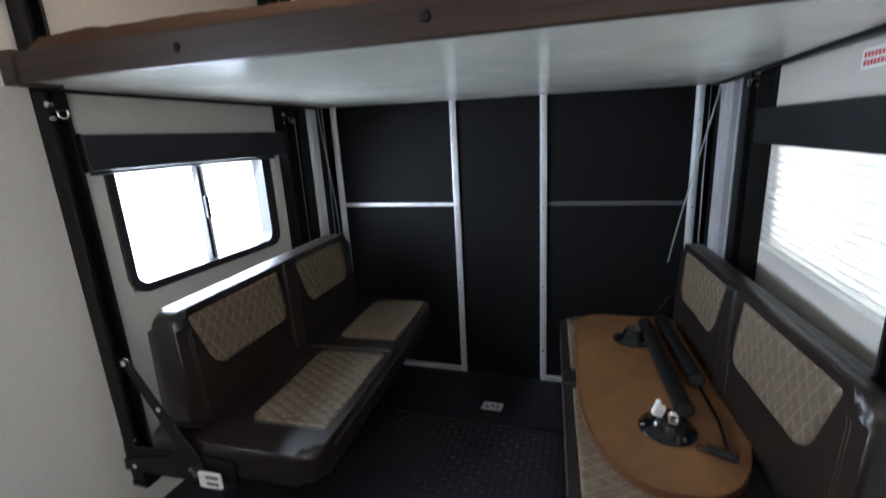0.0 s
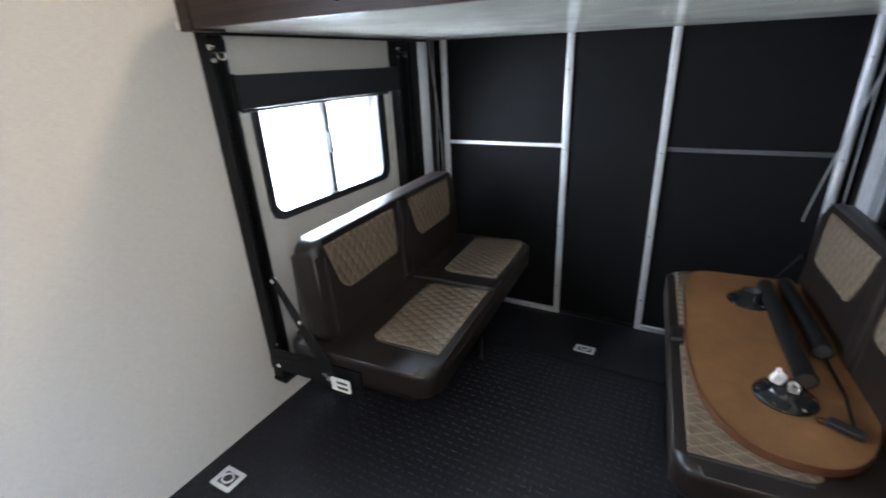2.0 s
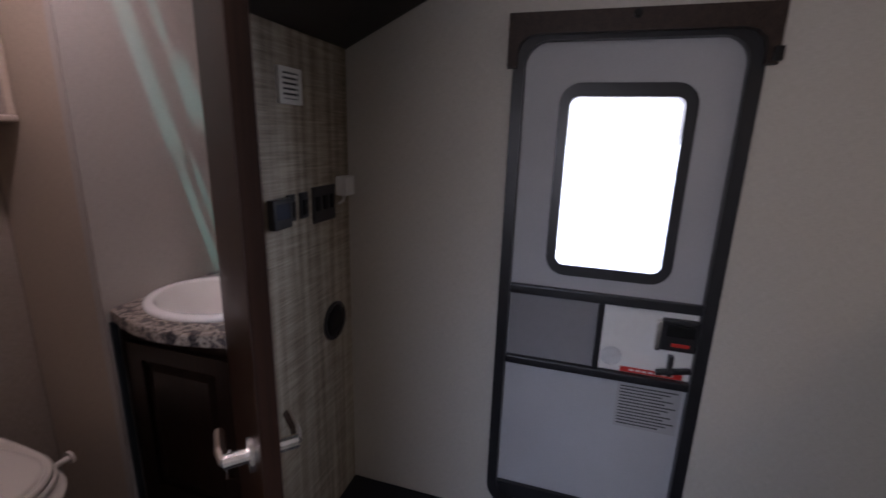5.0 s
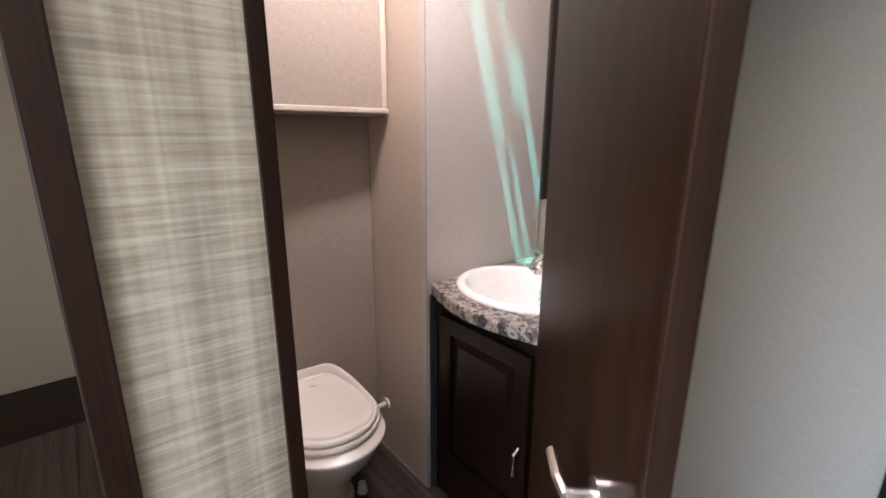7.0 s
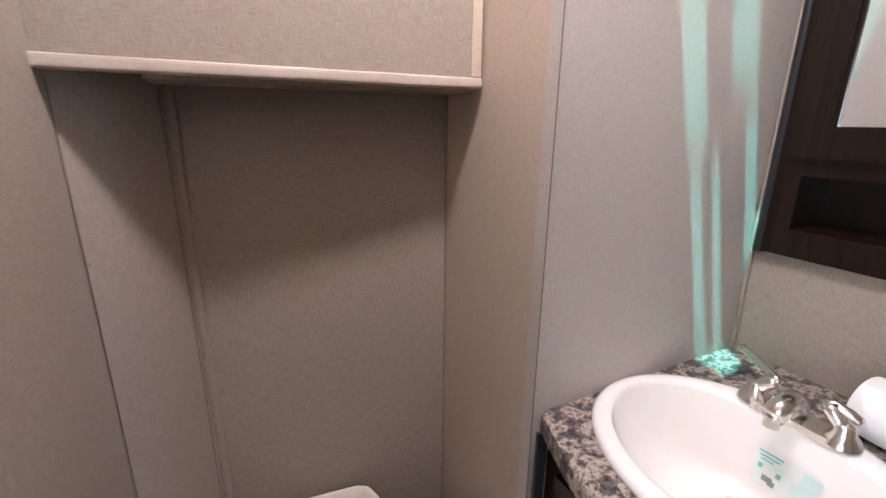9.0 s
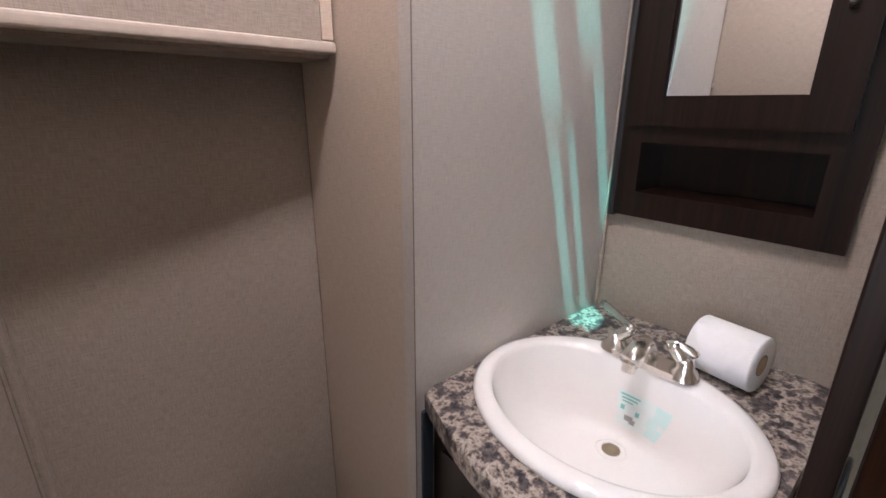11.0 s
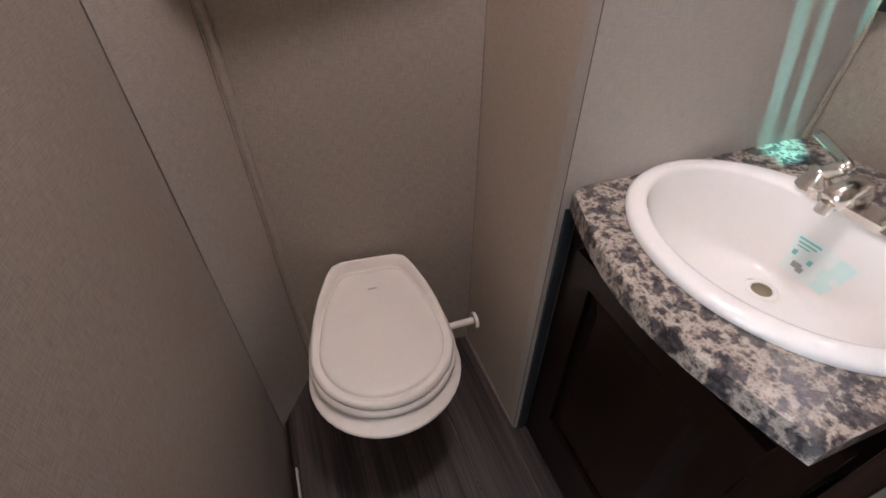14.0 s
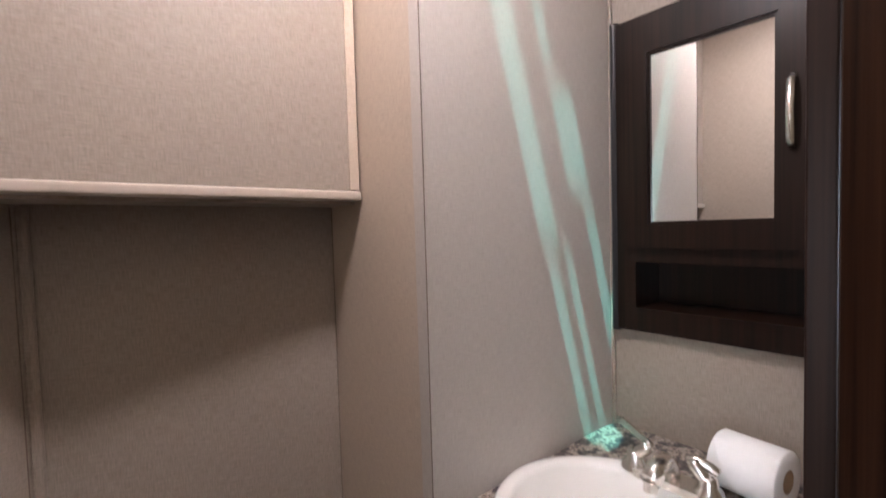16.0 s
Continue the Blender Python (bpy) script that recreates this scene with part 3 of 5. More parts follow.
window("window_1", ON_LEFT, 2.01, 0.895, 2.86, 1.41, "black-framed sliding window, bright outside", True, 0.022, 0.045)
window("window_2", ON_RIGHT, -2.63, 0.972, -1.56, 1.42, "black-framed window behind white blinds", True, 0.018)
val = thing("window_valance", ON_LEFT, "black roller-shade valance above the window", "valance", "valances over the windows")
part("cover", box((1.89, 1.358, 0.002), (2.94, 1.480, 0.085), 0.006), M_BLACKPLAST, val)
part("end_cap", box((1.882, 1.355, 0.0), (1.889, 1.483, 0.088), 0.002), M_BLACKMETAL, val)
part("end_cap", box((2.941, 1.355, 0.0), (2.948, 1.483, 0.088), 0.002), M_BLACKMETAL, val)
part("pull_cord", tube([(2.915, 1.36, 0.02), (2.918, 1.15, 0.018), (2.912, 0.95, 0.016)], 0.0018, None, 6), M_WIRE, val)
part("roller_hem", rod((1.93, 1.35, 0.03), (2.90, 1.35, 0.03), 0.008), M_BLACKPLAST, val)
val = thing("window_valance", ON_RIGHT, "black valance above the white blinds", "valance", "valances over the windows")
part("cover", box((-2.765, 1.325, 0.002), (-1.40, 1.445, 0.07), 0.006), M_BLACKPLAST, val)
part("end_cap", box((-2.773, 1.322, 0.0), (-2.766, 1.448, 0.073), 0.002), M_BLACKMETAL, val)
part("end_cap", box((-1.399, 1.322, 0.0), (-1.392, 1.448, 0.073), 0.002), M_BLACKMETAL, val)

blind = thing("window_blind", ON_RIGHT, "white slatted blind glowing with daylight", "window blind")
for k in range(14):
    y = 0.990 + k * 0.0265
    b = bmesh.new()
    rows = []
    for q in range(5):
        a = (q / 4 - 0.5)
        rows.append([b.verts.new((x, y + a * 0.0315, 0.022 + 0.011 * a + 0.003 * (1 - 4 * a * a))) for x in (-2.69, -1.50)])
    for r0, r1 in zip(rows, rows[1:]):
        b.faces.new((r0[0], r0[1], r1[1], r1[0]))
    part("slat", b, M_BLIND, blind, "", True)
part("bottom_bar", box((-2.69, 0.960, 0.012), (-1.50, 0.974, 0.032), 0.003), M_BLIND, blind)

for nm, m in (("backdrop_left", pose(-2.6, 1.5, 1.2, 0, 90, 0)), ("backdrop_right", pose(2.6, 1.5, 1.2, 0, -90, 0))):
    bm = bmesh.new()
    bmesh.ops.create_grid(bm, x_segments=1, y_segments=1, size=4)
    tagged(part(nm, bm, M_SKYGLOW, None, "", False, m), "plain bright daylight outside the windows", "backdrop", "", "structure")

lbl = thing("capacity_label", ON_RIGHT, "small white wall label with two lines of red print", "label")
part("sheet", box((-2.262, 1.514, 0.0005), (-2.09, 1.562, 0.0015)), M_WHITEPLAST, lbl)
for k, (u0, u1) in enumerate(((-2.252, -2.12), (-2.252, -2.14))):
    for j in range(9 - k):
        part("print_bar", box((u0 + j * 0.0145, 1.541 - k * 0.019, 0.0015), (u0 + j * 0.0145 + 0.010, 1.553 - k * 0.019, 0.0021)), M_RED, lbl)

# ---------- entry door ----------
door = thing("door_1", ON_LEFT, "closed grey entry door with black frame and bright window", "door", "", "structure")
ZB = 0.10
o, i = rounded(0.145, ZB - 0.04, 0.851, 1.868, 0.10), rounded(0.183, ZB - 0.005, 0.812, 1.828, 0.075)
part("door_frame", frame_ring(o, i, -0.06, 0.020), M_BLACKPLAST, door)
o, i = rounded(0.30, 1.07, 0.704, 1.705, 0.065), rounded(0.3335, 1.108, 0.670, 1.663, 0.028)
part("leaf", frame_ring(rounded(0.184, 1.01, 0.816, 1.827, 0.012), rounded(0.325, 1.10, 0.70, 1.672, 0.03), -0.05, -0.012), M_GREYDOOR, door)
part("window_surround", frame_ring(o, i, -0.05, 0.004), M_BLACKPLAST, door)
part("pane", box((0.325, 1.10, -0.040), (0.70, 1.67, -0.036)), M_GLASS, door).visible_shadow = False
part("lower_leaf", box((0.184, 0.10, -0.05), (0.821, 1.01, -0.014)), M_GREYDOOR, door)
part("upper_crossbar", box((0.184, 0.985, -0.013), (0.821, 1.018, 0.012), 0.004), M_BLACKPLAST, door)
part("lower_crossbar", box((0.184, 0.705, -0.013), (0.821, 0.735, 0.012), 0.004), M_BLACKPLAST, door)
part("divider", box((0.495, 0.736, -0.013), (0.515, 0.984, 0.008), 0.003), M_BLACKPLAST, door)
part("grey_inset", box((0.186, 0.737, -0.013), (0.494, 0.983, -0.006), 0.001), M_GREYPANEL, door)
part("white_plate", box((0.516, 0.737, -0.013), (0.819, 0.983, -0.008), 0.001), M_WHITEPLAST, door)
bm = lathe([(0.001, 0.006), (0.03, 0.006), (0.035, 0.003), (0.036, 0.0)], None, 24)
part("round_plate", bm, plain("light_grey_plastic", (0.55, 0.55, 0.55), 0.4), door, "", True, pose(0.555, 0.79, -0.008))
lt = part("latch", box((0.70, 0.850, -0.008), (0.812, 0.962, 0.016), 0.006), M_BLACKPLAST, door)
part("latch_lever", box((0.683, 0.852, 0.0), (0.700, 0.955, 0.03), 0.004), M_CHROME, lt)
part("latch_pull", box((0.712, 0.905, 0.016), (0.80, 0.945, 0.026), 0.004), M_BLACKMETAL, lt)
part("red_mark", box((0.735, 0.868, 0.016), (0.79, 0.880, 0.019), 0.001), M_RED, lt)
part("deadbolt", box((0.735, 0.755, -0.008), (0.752, 0.83, 0.018), 0.004), M_BLACKPLAST, door)
part("deadbolt_turn", box((0.70, 0.765, 0.0), (0.81, 0.783, 0.02), 0.005, 2, None, pose(0, 0, 0, 0, 0, 12)), M_BLACKPLAST, door)
part("warning_sticker", box((0.59, 0.738, -0.008), (0.79, 0.757, -0.006)), M_RED, door, "red warning sticker with pale print")
for k in range(7):
    part("print_line", box((0.62 + k * 0.021, 0.744, -0.006), (0.635 + k * 0.021, 0.751, -0.0054)), M_WHITEPLAST, door)
lb = part("notice_sheet", box((0.592, 0.515, -0.014), (0.80, 0.690, -0.0125)), M_PAPER, door, "grey notice sheet with small print")
for k in range(13):
    part("print_line", box((0.602, 0.677 - k * 0.0125, -0.0125), (0.79 - (k * 37 % 5) * 0.012, 0.682 - k * 0.0125, -0.0119)), M_INK, lb)
part("threshold", box((0.184, 0.10, -0.013), (0.821, 0.165, 0.006), 0.003), M_BLACKPLAST, door)

hd = thing("door_header", ON_LEFT, "dark wood valance box above the entry door", "valance")
bm = bmesh.new()
prof = [(0.131, 1.745), (0.131, 1.903), (0.870, 1.903), (0.870, 1.745), (0.840, 1.745), (0.840, 1.790)]
prof += [(0.840 - 0.06 * (1 - math.cos(radians(a))), 1.790 + 0.052 * math.sin(radians(a))) for a in (30, 60, 90)]
prof += [(0.221 - 0.06 * math.sin(radians(a)), 1.790 + 0.052 * math.cos(radians(a))) for a in (0, 30, 60, 90)]
prof += [(0.161, 1.745)]
part("face", prism(prof, 0.022, 0.05, None), M_FASCIA, hd)
part("top_board", box((0.131, 1.888, 0.0), (0.870, 1.905, 0.0215)), M_FASCIA, hd)
part("hook", rod((0.50, 1.885, 0.05), (0.50, 1.885, 0.062), 0.012), M_BLACKMETAL, hd)
part("bracket", box((0.852, 1.752, 0.051), (0.876, 1.79, 0.062), 0.003), M_BLACKMETAL, hd)

# ---------- partition and bathroom ----------
ZB0 = 0.12
XH = -0.536
# corners of the toilet alcove in plan, and the front line of its overhead box
SEAM, QR, QA, QB, YL, ZL = (-0.580, -0.994), (-0.588, -1.36), (-0.058, -1.43), (0.068, -1.245), -1.21, 1.552
wall("wall_partition", slab((XL, 0.31), (0, ZH), [(XH - 0.012, ZB0, 0.082, 1.96)], lambda u, v, w: (u, YP - w, v), 0.014), M_GRASS, "woven grasscloth partition with a bathroom doorway")
tagged(link_mesh("trim_jamb", box((0.080, YP - 0.024, 0.0), (0.106, YP + 0.006, 2.0), 0.003), M_TRIM), "dark wood door jamb trim", "trim", "", "structure")
tagged(link_mesh("trim_corner", box((0.297, YP - 0.03, 0.0), (0.335, YP + 0.012, ZC - 0.002), 0.003), M_TRIM), "dark wood corner trim of the partition", "trim", "", "structure")
tagged(link_mesh("trim_hinge_jamb", box((XH - 0.030, YP - 0.0155, 0.0), (XH - 0.011, YP + 0.004, 2.0), 0.002), M_TRIM), "dark wood hinge jamb of the bathroom door", "trim", "", "structure")
wall("wall_hall", slab((YF, YP - 0.032), (0, ZH), [], lambda u, v, w: (0.33 - w, u, v), 0.02), M_GRASS, "grasscloth wall along the hall")
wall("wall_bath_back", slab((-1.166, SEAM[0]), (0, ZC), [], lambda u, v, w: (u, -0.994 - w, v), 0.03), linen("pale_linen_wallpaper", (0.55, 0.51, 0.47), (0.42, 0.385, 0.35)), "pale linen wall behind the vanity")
wall("wall_bath_left", slab((-0.994, YP - 0.04), (0, ZC), [(-0.955, 1.235, -0.592, 1.90)], lambda u, v, w: (-1.166 - w, u, v), 0.034), M_BATH, "taupe linen wall with the mirror cabinet")


def upright(name, a, b, z0, z1, mat, label, thick=0.02):
    (ax, ay), (bx, by) = a, b
    d = Vector((bx - ax, by - ay, 0))
    n = Vector((d.y, -d.x, 0)).normalized()
    bm = slab((0, 1), (z0, z1), [], lambda u, v, w: (ax + d.x * u + n.x * w, ay + d.y * u + n.y * w, v), thick)
    return wall(name, bm, mat, label)


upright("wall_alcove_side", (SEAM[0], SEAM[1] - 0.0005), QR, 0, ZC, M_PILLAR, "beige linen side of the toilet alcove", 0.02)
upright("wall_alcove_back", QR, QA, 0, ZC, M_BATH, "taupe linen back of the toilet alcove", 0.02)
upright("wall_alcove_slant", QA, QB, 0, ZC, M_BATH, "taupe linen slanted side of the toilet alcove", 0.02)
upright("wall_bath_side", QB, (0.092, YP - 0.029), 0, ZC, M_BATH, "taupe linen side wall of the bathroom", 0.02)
# batten takes the darkened taupe to carry the alcove's shade
tagged(link_mesh("trim_alcove_seam", rod((QA[0], QA[1] + 0.006, ZB0), (QA[0], QA[1] + 0.006, ZL - 0.026), 0.010, None, 10), M_BATH), "linen-wrapped corner batten in the alcove", "trim", "", "structure")
M_SEAM = plain("brown_seam_line", (0.19, 0.15, 0.12), 0.6)
for nm, x, y, z0, z1, lb in (("trim_slant_seam", QB[0] - 0.002, QB[1] + 0.001, ZB0, ZL - 0.026, "fine dark seam where two linen panels meet"), ("trim_batten_seam", QA[0] + 0.012, QA[1] + 0.020, ZB0, ZL - 0.026, "fine dark seam beside the alcove batten"), ("trim_side_seam", QR[0] + 0.002, QR[1] + 0.002, ZB0, ZL - 0.026, "fine dark seam in the alcove corner"), ("trim_pillar_seam", SEAM[0] + 0.001, SEAM[1] + 0.0005, ZB0, ZC - 0.004, "fine dark seam on the edge of the pillar")):
    tagged(link_mesh(nm, box((x - 0.0009, y - 0.0009, z0), (x + 0.0009, y + 0.0009, z1), 0.0004, 1), M_SEAM), lb, "trim", "", "structure")
bm = box((QR[0] + 0.0025, QR[1] + 0.004, ZB0 + 0.0005), (QR[0] + 0.012, SEAM[1] - 0.004, ZB0 + 0.007), 0.002)
tagged(link_mesh("trim_pillar_foot", bm, M_SEAM), "slim beige bead along the foot of the pillar", "trim", "", "structure")
tagged(link_mesh("trim_vanity_edge", box((-0.614, -0.9935, ZB0), (-0.590, -0.986, 0.926), 0.002), plain("slate_blue_edge", (0.032, 0.040, 0.050), 0.4)), "slate blue edge strip between vanity and wall", "trim", "", "structure")
ob = thing("overhead_cabinet", None, "taupe linen overhead box above the toilet with a pale lip", "cabinet")
OX0, OX1 = SEAM[0] - 0.002, 0.072
part("front_panel", box((OX0 + 0.002, YL - 0.026, ZL + 0.002), (OX1 - 0.002, YL - 0.004, ZC - 0.002)), M_BATH, ob)
part("bottom_board", box((OX0 + 0.001, -1.345, ZL - 0.024), (OX1 - 0.115, YL - 0.027, ZL)), M_BATH, ob)
part("lip", box((OX0, YL - 0.030, ZL - 0.018), (OX1, YL + 0.004, ZL + 0.001), 0.006, 3), plain("pale_taupe_edging", (0.50, 0.43, 0.36), 0.4), ob)
part("edge_batten", box((OX0 + 0.003, YL - 0.0038, ZL + 0.003), (OX0 + 0.024, YL - 0.0005, ZC - 0.002), 0.001), M_PILLAR, ob)
tagged(link_mesh("trim_bath_corner", rod((-1.158, -0.986, 0.97), (-1.158, -0.986, ZC - 0.01), 0.005, None, 8), M_BATH), "corner bead behind the vanity", "trim", "", "structure")

# sloped dark soffit above the partition
bm = bmesh.new()
pr = [(YP + 0.002, 1.822), (0.12, 2.095), (0.12, ZH - 0.002), (YP + 0.002, ZH - 0.002)]
fa = [bm.verts.new((XL + 0.002, y, z)) for y, z in pr]
fb = [bm.verts.new((-0.30, y, z)) for y, z in pr]
bm.faces.new(fa), bm.faces.new(fb[::-1])
for k in range(4):
    bm.faces.new((fa[k], fb[k], fb[(k + 1) % 4], fa[(k + 1) % 4]))
tagged(link_mesh("trim_soffit", bm, M_SOFFIT), "dark sloped soffit panel under the ceiling", "soffit", "", "structure")

# floor of the front part and of the bathroom, plank by plank
tagged(link_mesh("floor_hall", slab((0.0, XR), (YF, YP - 0.04), [], lambda u, v, w: (u, v, -0.006 - w), 0.05), M_TRIM), "plank floor of the hall", "floor", "", "structure")
bathfloor = tagged(link_mesh("floor_bath", slab((XL, 0.06), (-1.6, YP - 0.002), [], lambda u, v, w: (u, v, ZB0 - 0.005 - w), 0.115), M_TRIM), "raised bathroom floor of dark vinyl planks", "floor", "", "structure")


def planks(parent, x0, x1, y0, y1, z, w=0.15, ln=0.9):
    k = 0
    x = x0
    while x < x1 - 0.01:
        xe = min(x + w, x1)
        y = y0 - (k * 0.37) % ln
        while y < y1:
            a, b = max(y, y0), min(y + ln, y1)
            if b - a > 0.01:
                part("plank", box((x + 0.0008, a + 0.0008, z - 0.0045), (xe - 0.0008, b - 0.0008, z), 0.0007, 1), M_VINYL, parent)
            y += ln
        x, k = xe, k + 1


# ---------- bathroom door ----------
DA = 47.2
bd = thing("door_2", pose(XH + 0.022, YP + 0.006, 0, 0, 0, DA), "half-open dark walnut bathroom door", "door", "", "structure")
part("leaf", box((0.004, 0.0, 0.15), (0.638, 0.026, 1.95), 0.003), M_DOORWOOD, bd)
part("edge_strip", box((0.6385, 0.0, 0.15), (0.643, 0.026, 1.95), 0.001), M_TRIM, bd)
for z in (0.4, 1.05, 1.75):
    part("hinge", rod((0.000, 0.029, z), (0.000, 0.029, z + 0.07), 0.006), M_BLACKMETAL, bd)
for s in (1, -1):
    y = 0.026 if s > 0 else 0.0
    hn = part("handle", rod((0.53, y, 1.02), (0.53, y + s * 0.045, 1.02), 0.012), M_CHROME, bd, "brushed nickel lever handle")
    part("rose", rod((0.53, y, 1.02), (0.53, y + s * 0.008, 1.02), 0.028, None, 20), M_CHROME, hn)
    part("lever", tube([(0.53, y + s * 0.042, 1.02), (0.50, y + s * 0.047, 1.021), (0.44, y + s * 0.045, 1.016)], 0.009), M_CHROME, hn)

# ---------- partition fittings ----------
ON_PART = Matrix(((-1, 0, 0, 0), (0, 0, 1, YP), (0, 1, 0, 0), (0, 0, 0, 1)))
vent = thing("wall_vent", ON_PART, "white louvred vent on the partition", "vent")
part("vent_frame", frame_ring(rounded(0.795, 1.608, 0.905, 1.712, 0.006), rounded(0.812, 1.622, 0.888, 1.698, 0.003), 0.0, 0.010), M_WHITEPLAST, vent)
part("backing", box((0.812, 1.622, 0.0005), (0.888, 1.698, 0.002)), M_INK, vent)
for k in range(5):
    part("slat", box((0.812, 1.625 + k * 0.0148, 0.002), (0.888, 1.6335 + k * 0.0148, 0.010), 0.001), M_WHITEPLAST, vent)
sw = thing("thermostat", ON_PART, "black square thermostat with dim screen", "thermostat")
part("case", box((0.715, 1.245, 0.0005), (0.80, 1.335, 0.028), 0.006), M_BLACKPLAST, sw)
part("screen", box((0.726, 1.275, 0.028), (0.788, 1.322, 0.030), 0.001), plain("dark_glass_screen", (0.03, 0.04, 0.06), 0.1), sw)
for x0, x1, n in ((0.806, 0.846, 1), (0.872, 0.915, 1), (0.944, 1.085, 3)):
    p = thing("switch_plate", ON_PART, "black switch plate on the partition", "switch", "switches on the partition")
    part("plate", box((x0, 1.225 + (n == 1) * 0.03, 0.0005), (x1, 1.35 - (n == 1) * 0.01, 0.008), 0.003), M_BLACKPLAST, p)
    for k in range(n):
        c = x0 + (k + 0.5) * (x1 - x0) / n
        part("rocker", box((c - 0.012, 1.268, 0.008), (c + 0.012, 1.318, 0.015), 0.003), M_BLACKMETAL, p)
sn = thing("sensor_box", ON_PART, "small white sensor box near the corner", "sensor")
part("case", box((1.10, 1.305, 0.0005), (1.165, 1.375, 0.045), 0.006), M_WHITEPLAST, sn)
part("cord", tube([(1.13, 1.305, 0.02), (1.12, 1.285, 0.02), (1.10, 1.275, 0.012)], 0.004), M_WHITEPLAST, sn)
sp = thing("round_speaker", ON_PART, "round black wall speaker with mesh grille", "speaker")
part("rim", lathe([(0.074, 0.0005), (0.076, 0.008), (0.070, 0.012), (0.064, 0.009)], None, 32), M_BLACKPLAST, sp, "", True, pose(1.06, 0.826, 0))
part("grille", lathe([(0.0005, 0.012), (0.035, 0.011), (0.064, 0.008), (0.064, 0.0005)], None, 32), M_BLACKMETAL, sp, "", True, pose(1.06, 0.826, 0))

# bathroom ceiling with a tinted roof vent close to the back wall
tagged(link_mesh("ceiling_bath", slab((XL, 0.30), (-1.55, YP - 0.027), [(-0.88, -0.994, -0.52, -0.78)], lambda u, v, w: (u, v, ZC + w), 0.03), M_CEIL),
       "plain white bathroom ceiling panel", "ceiling", "", "structure")
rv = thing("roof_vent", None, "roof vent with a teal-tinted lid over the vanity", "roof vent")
# unseen grille, its openings laid out to shape the teal sun streaks
streak_gaps = [(-0.668, -0.968, -0.604, -0.915), (-0.647, -0.911, -0.611, -0.877), (-0.704, -0.913, -0.677, -0.877), (-0.770, -0.964, -0.738, -0.947),
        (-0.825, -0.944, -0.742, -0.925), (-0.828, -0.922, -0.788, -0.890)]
streak_gaps += [(-0.726 + 0.012 * k, -0.871 + 0.0125 * k, -0.610 + 0.010 * (k % 3), -0.865 + 0.0125 * k) for k in range(6)]
part("grille", slab((-0.88, -0.52), (-0.994, -0.78), streak_gaps, lambda u, v, w: (u, v, ZC + w), 0.004), M_WHITEPLAST, rv)
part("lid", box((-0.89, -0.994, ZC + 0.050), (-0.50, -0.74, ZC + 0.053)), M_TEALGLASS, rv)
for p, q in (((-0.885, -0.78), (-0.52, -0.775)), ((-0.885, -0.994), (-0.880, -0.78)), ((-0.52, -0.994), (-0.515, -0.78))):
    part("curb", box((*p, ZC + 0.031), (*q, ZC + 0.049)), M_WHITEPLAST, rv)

# ---------- bench seats ----------
def quilt(name, parent, fit_u, nu, nv, place, cell=0.046):
    """A stitched panel: v runs 0..1 up, fit_u(v) gives its ends; local x, y lie in the panel."""
    bm = bmesh.new()
    rows = []
    for j in range(nv + 1):
        v = j / nv
        u0, u1, y = fit_u(v)
        row = []
        for i in range(nu + 1):
            x = u0 + (u1 - u0) * i / nu
            k1, k2 = x / cell + y / cell * 0.55, x / cell - y / cell * 0.55
            d = min(abs((k1 + 0.5) % 1 - 0.5), abs((k2 + 0.5) % 1 - 0.5))
            puff = 0.0055 * min(1, d / 0.22) ** 0.6
            e = min(i, nu - i, j, nv - j)
            row.append(bm.verts.new((x, y, puff * min(1, e / 2) + (0.0 if e else -0.006))))
        rows.append(row)
    for a, b in zip(rows, rows[1:]):
        for i in range(nu):
            bm.faces.new((a[i], a[i + 1], b[i + 1], b[i]))
    return part(name, bm, M_QUILT, parent, "tan diamond-quilted panel", True, place)


def round_row(w0, w1, y0, y1, r):
    """Panel outline whose lower corners are rounded and whose sides slope."""
    def f(v):
        y = y0 + (y1 - y0) * v
        d = y - y0
        cut = r - math.sqrt(max(0, r * r - (r - min(d, r)) ** 2)) if d < r else 0
        top = y1 - y
        cut2 = 0.02 - math.sqrt(max(0, 0.0004 - (0.02 - min(top, 0.02)) ** 2)) if top < 0.02 else 0
        lo, hi = w0 + 0.085 * (1 - v), w1 + 0.03 * (1 - v)
        return lo + cut + cut2, hi - cut - cut2, y
    return f


def cushion(name, parent, lo, hi, r, axis="z", corner=0.06):
    """A padded block: rounded outline across its axis, soft edges along it."""
    if axis == "z":
        bm = prism(rounded(lo[0], lo[1], hi[0], hi[1], corner, 7), lo[2], hi[2], None, r, 5)
    else:
        bm = prism(rounded(lo[1], lo[2], hi[1], hi[2], corner, 7), lo[0], hi[0], None, r, 5)
        bmesh.ops.transform(bm, matrix=Matrix(((0, 0, 1, 0), (1, 0, 0, 0), (0, 1, 0, 0), (0, 0, 0, 1))), verts=bm.verts)
    ob_ = part(name, bm, M_LEATHER, parent, "", True)
    for p in ob_.data.polygons:
        p.use_smooth = p.area < 0.02
    return ob_


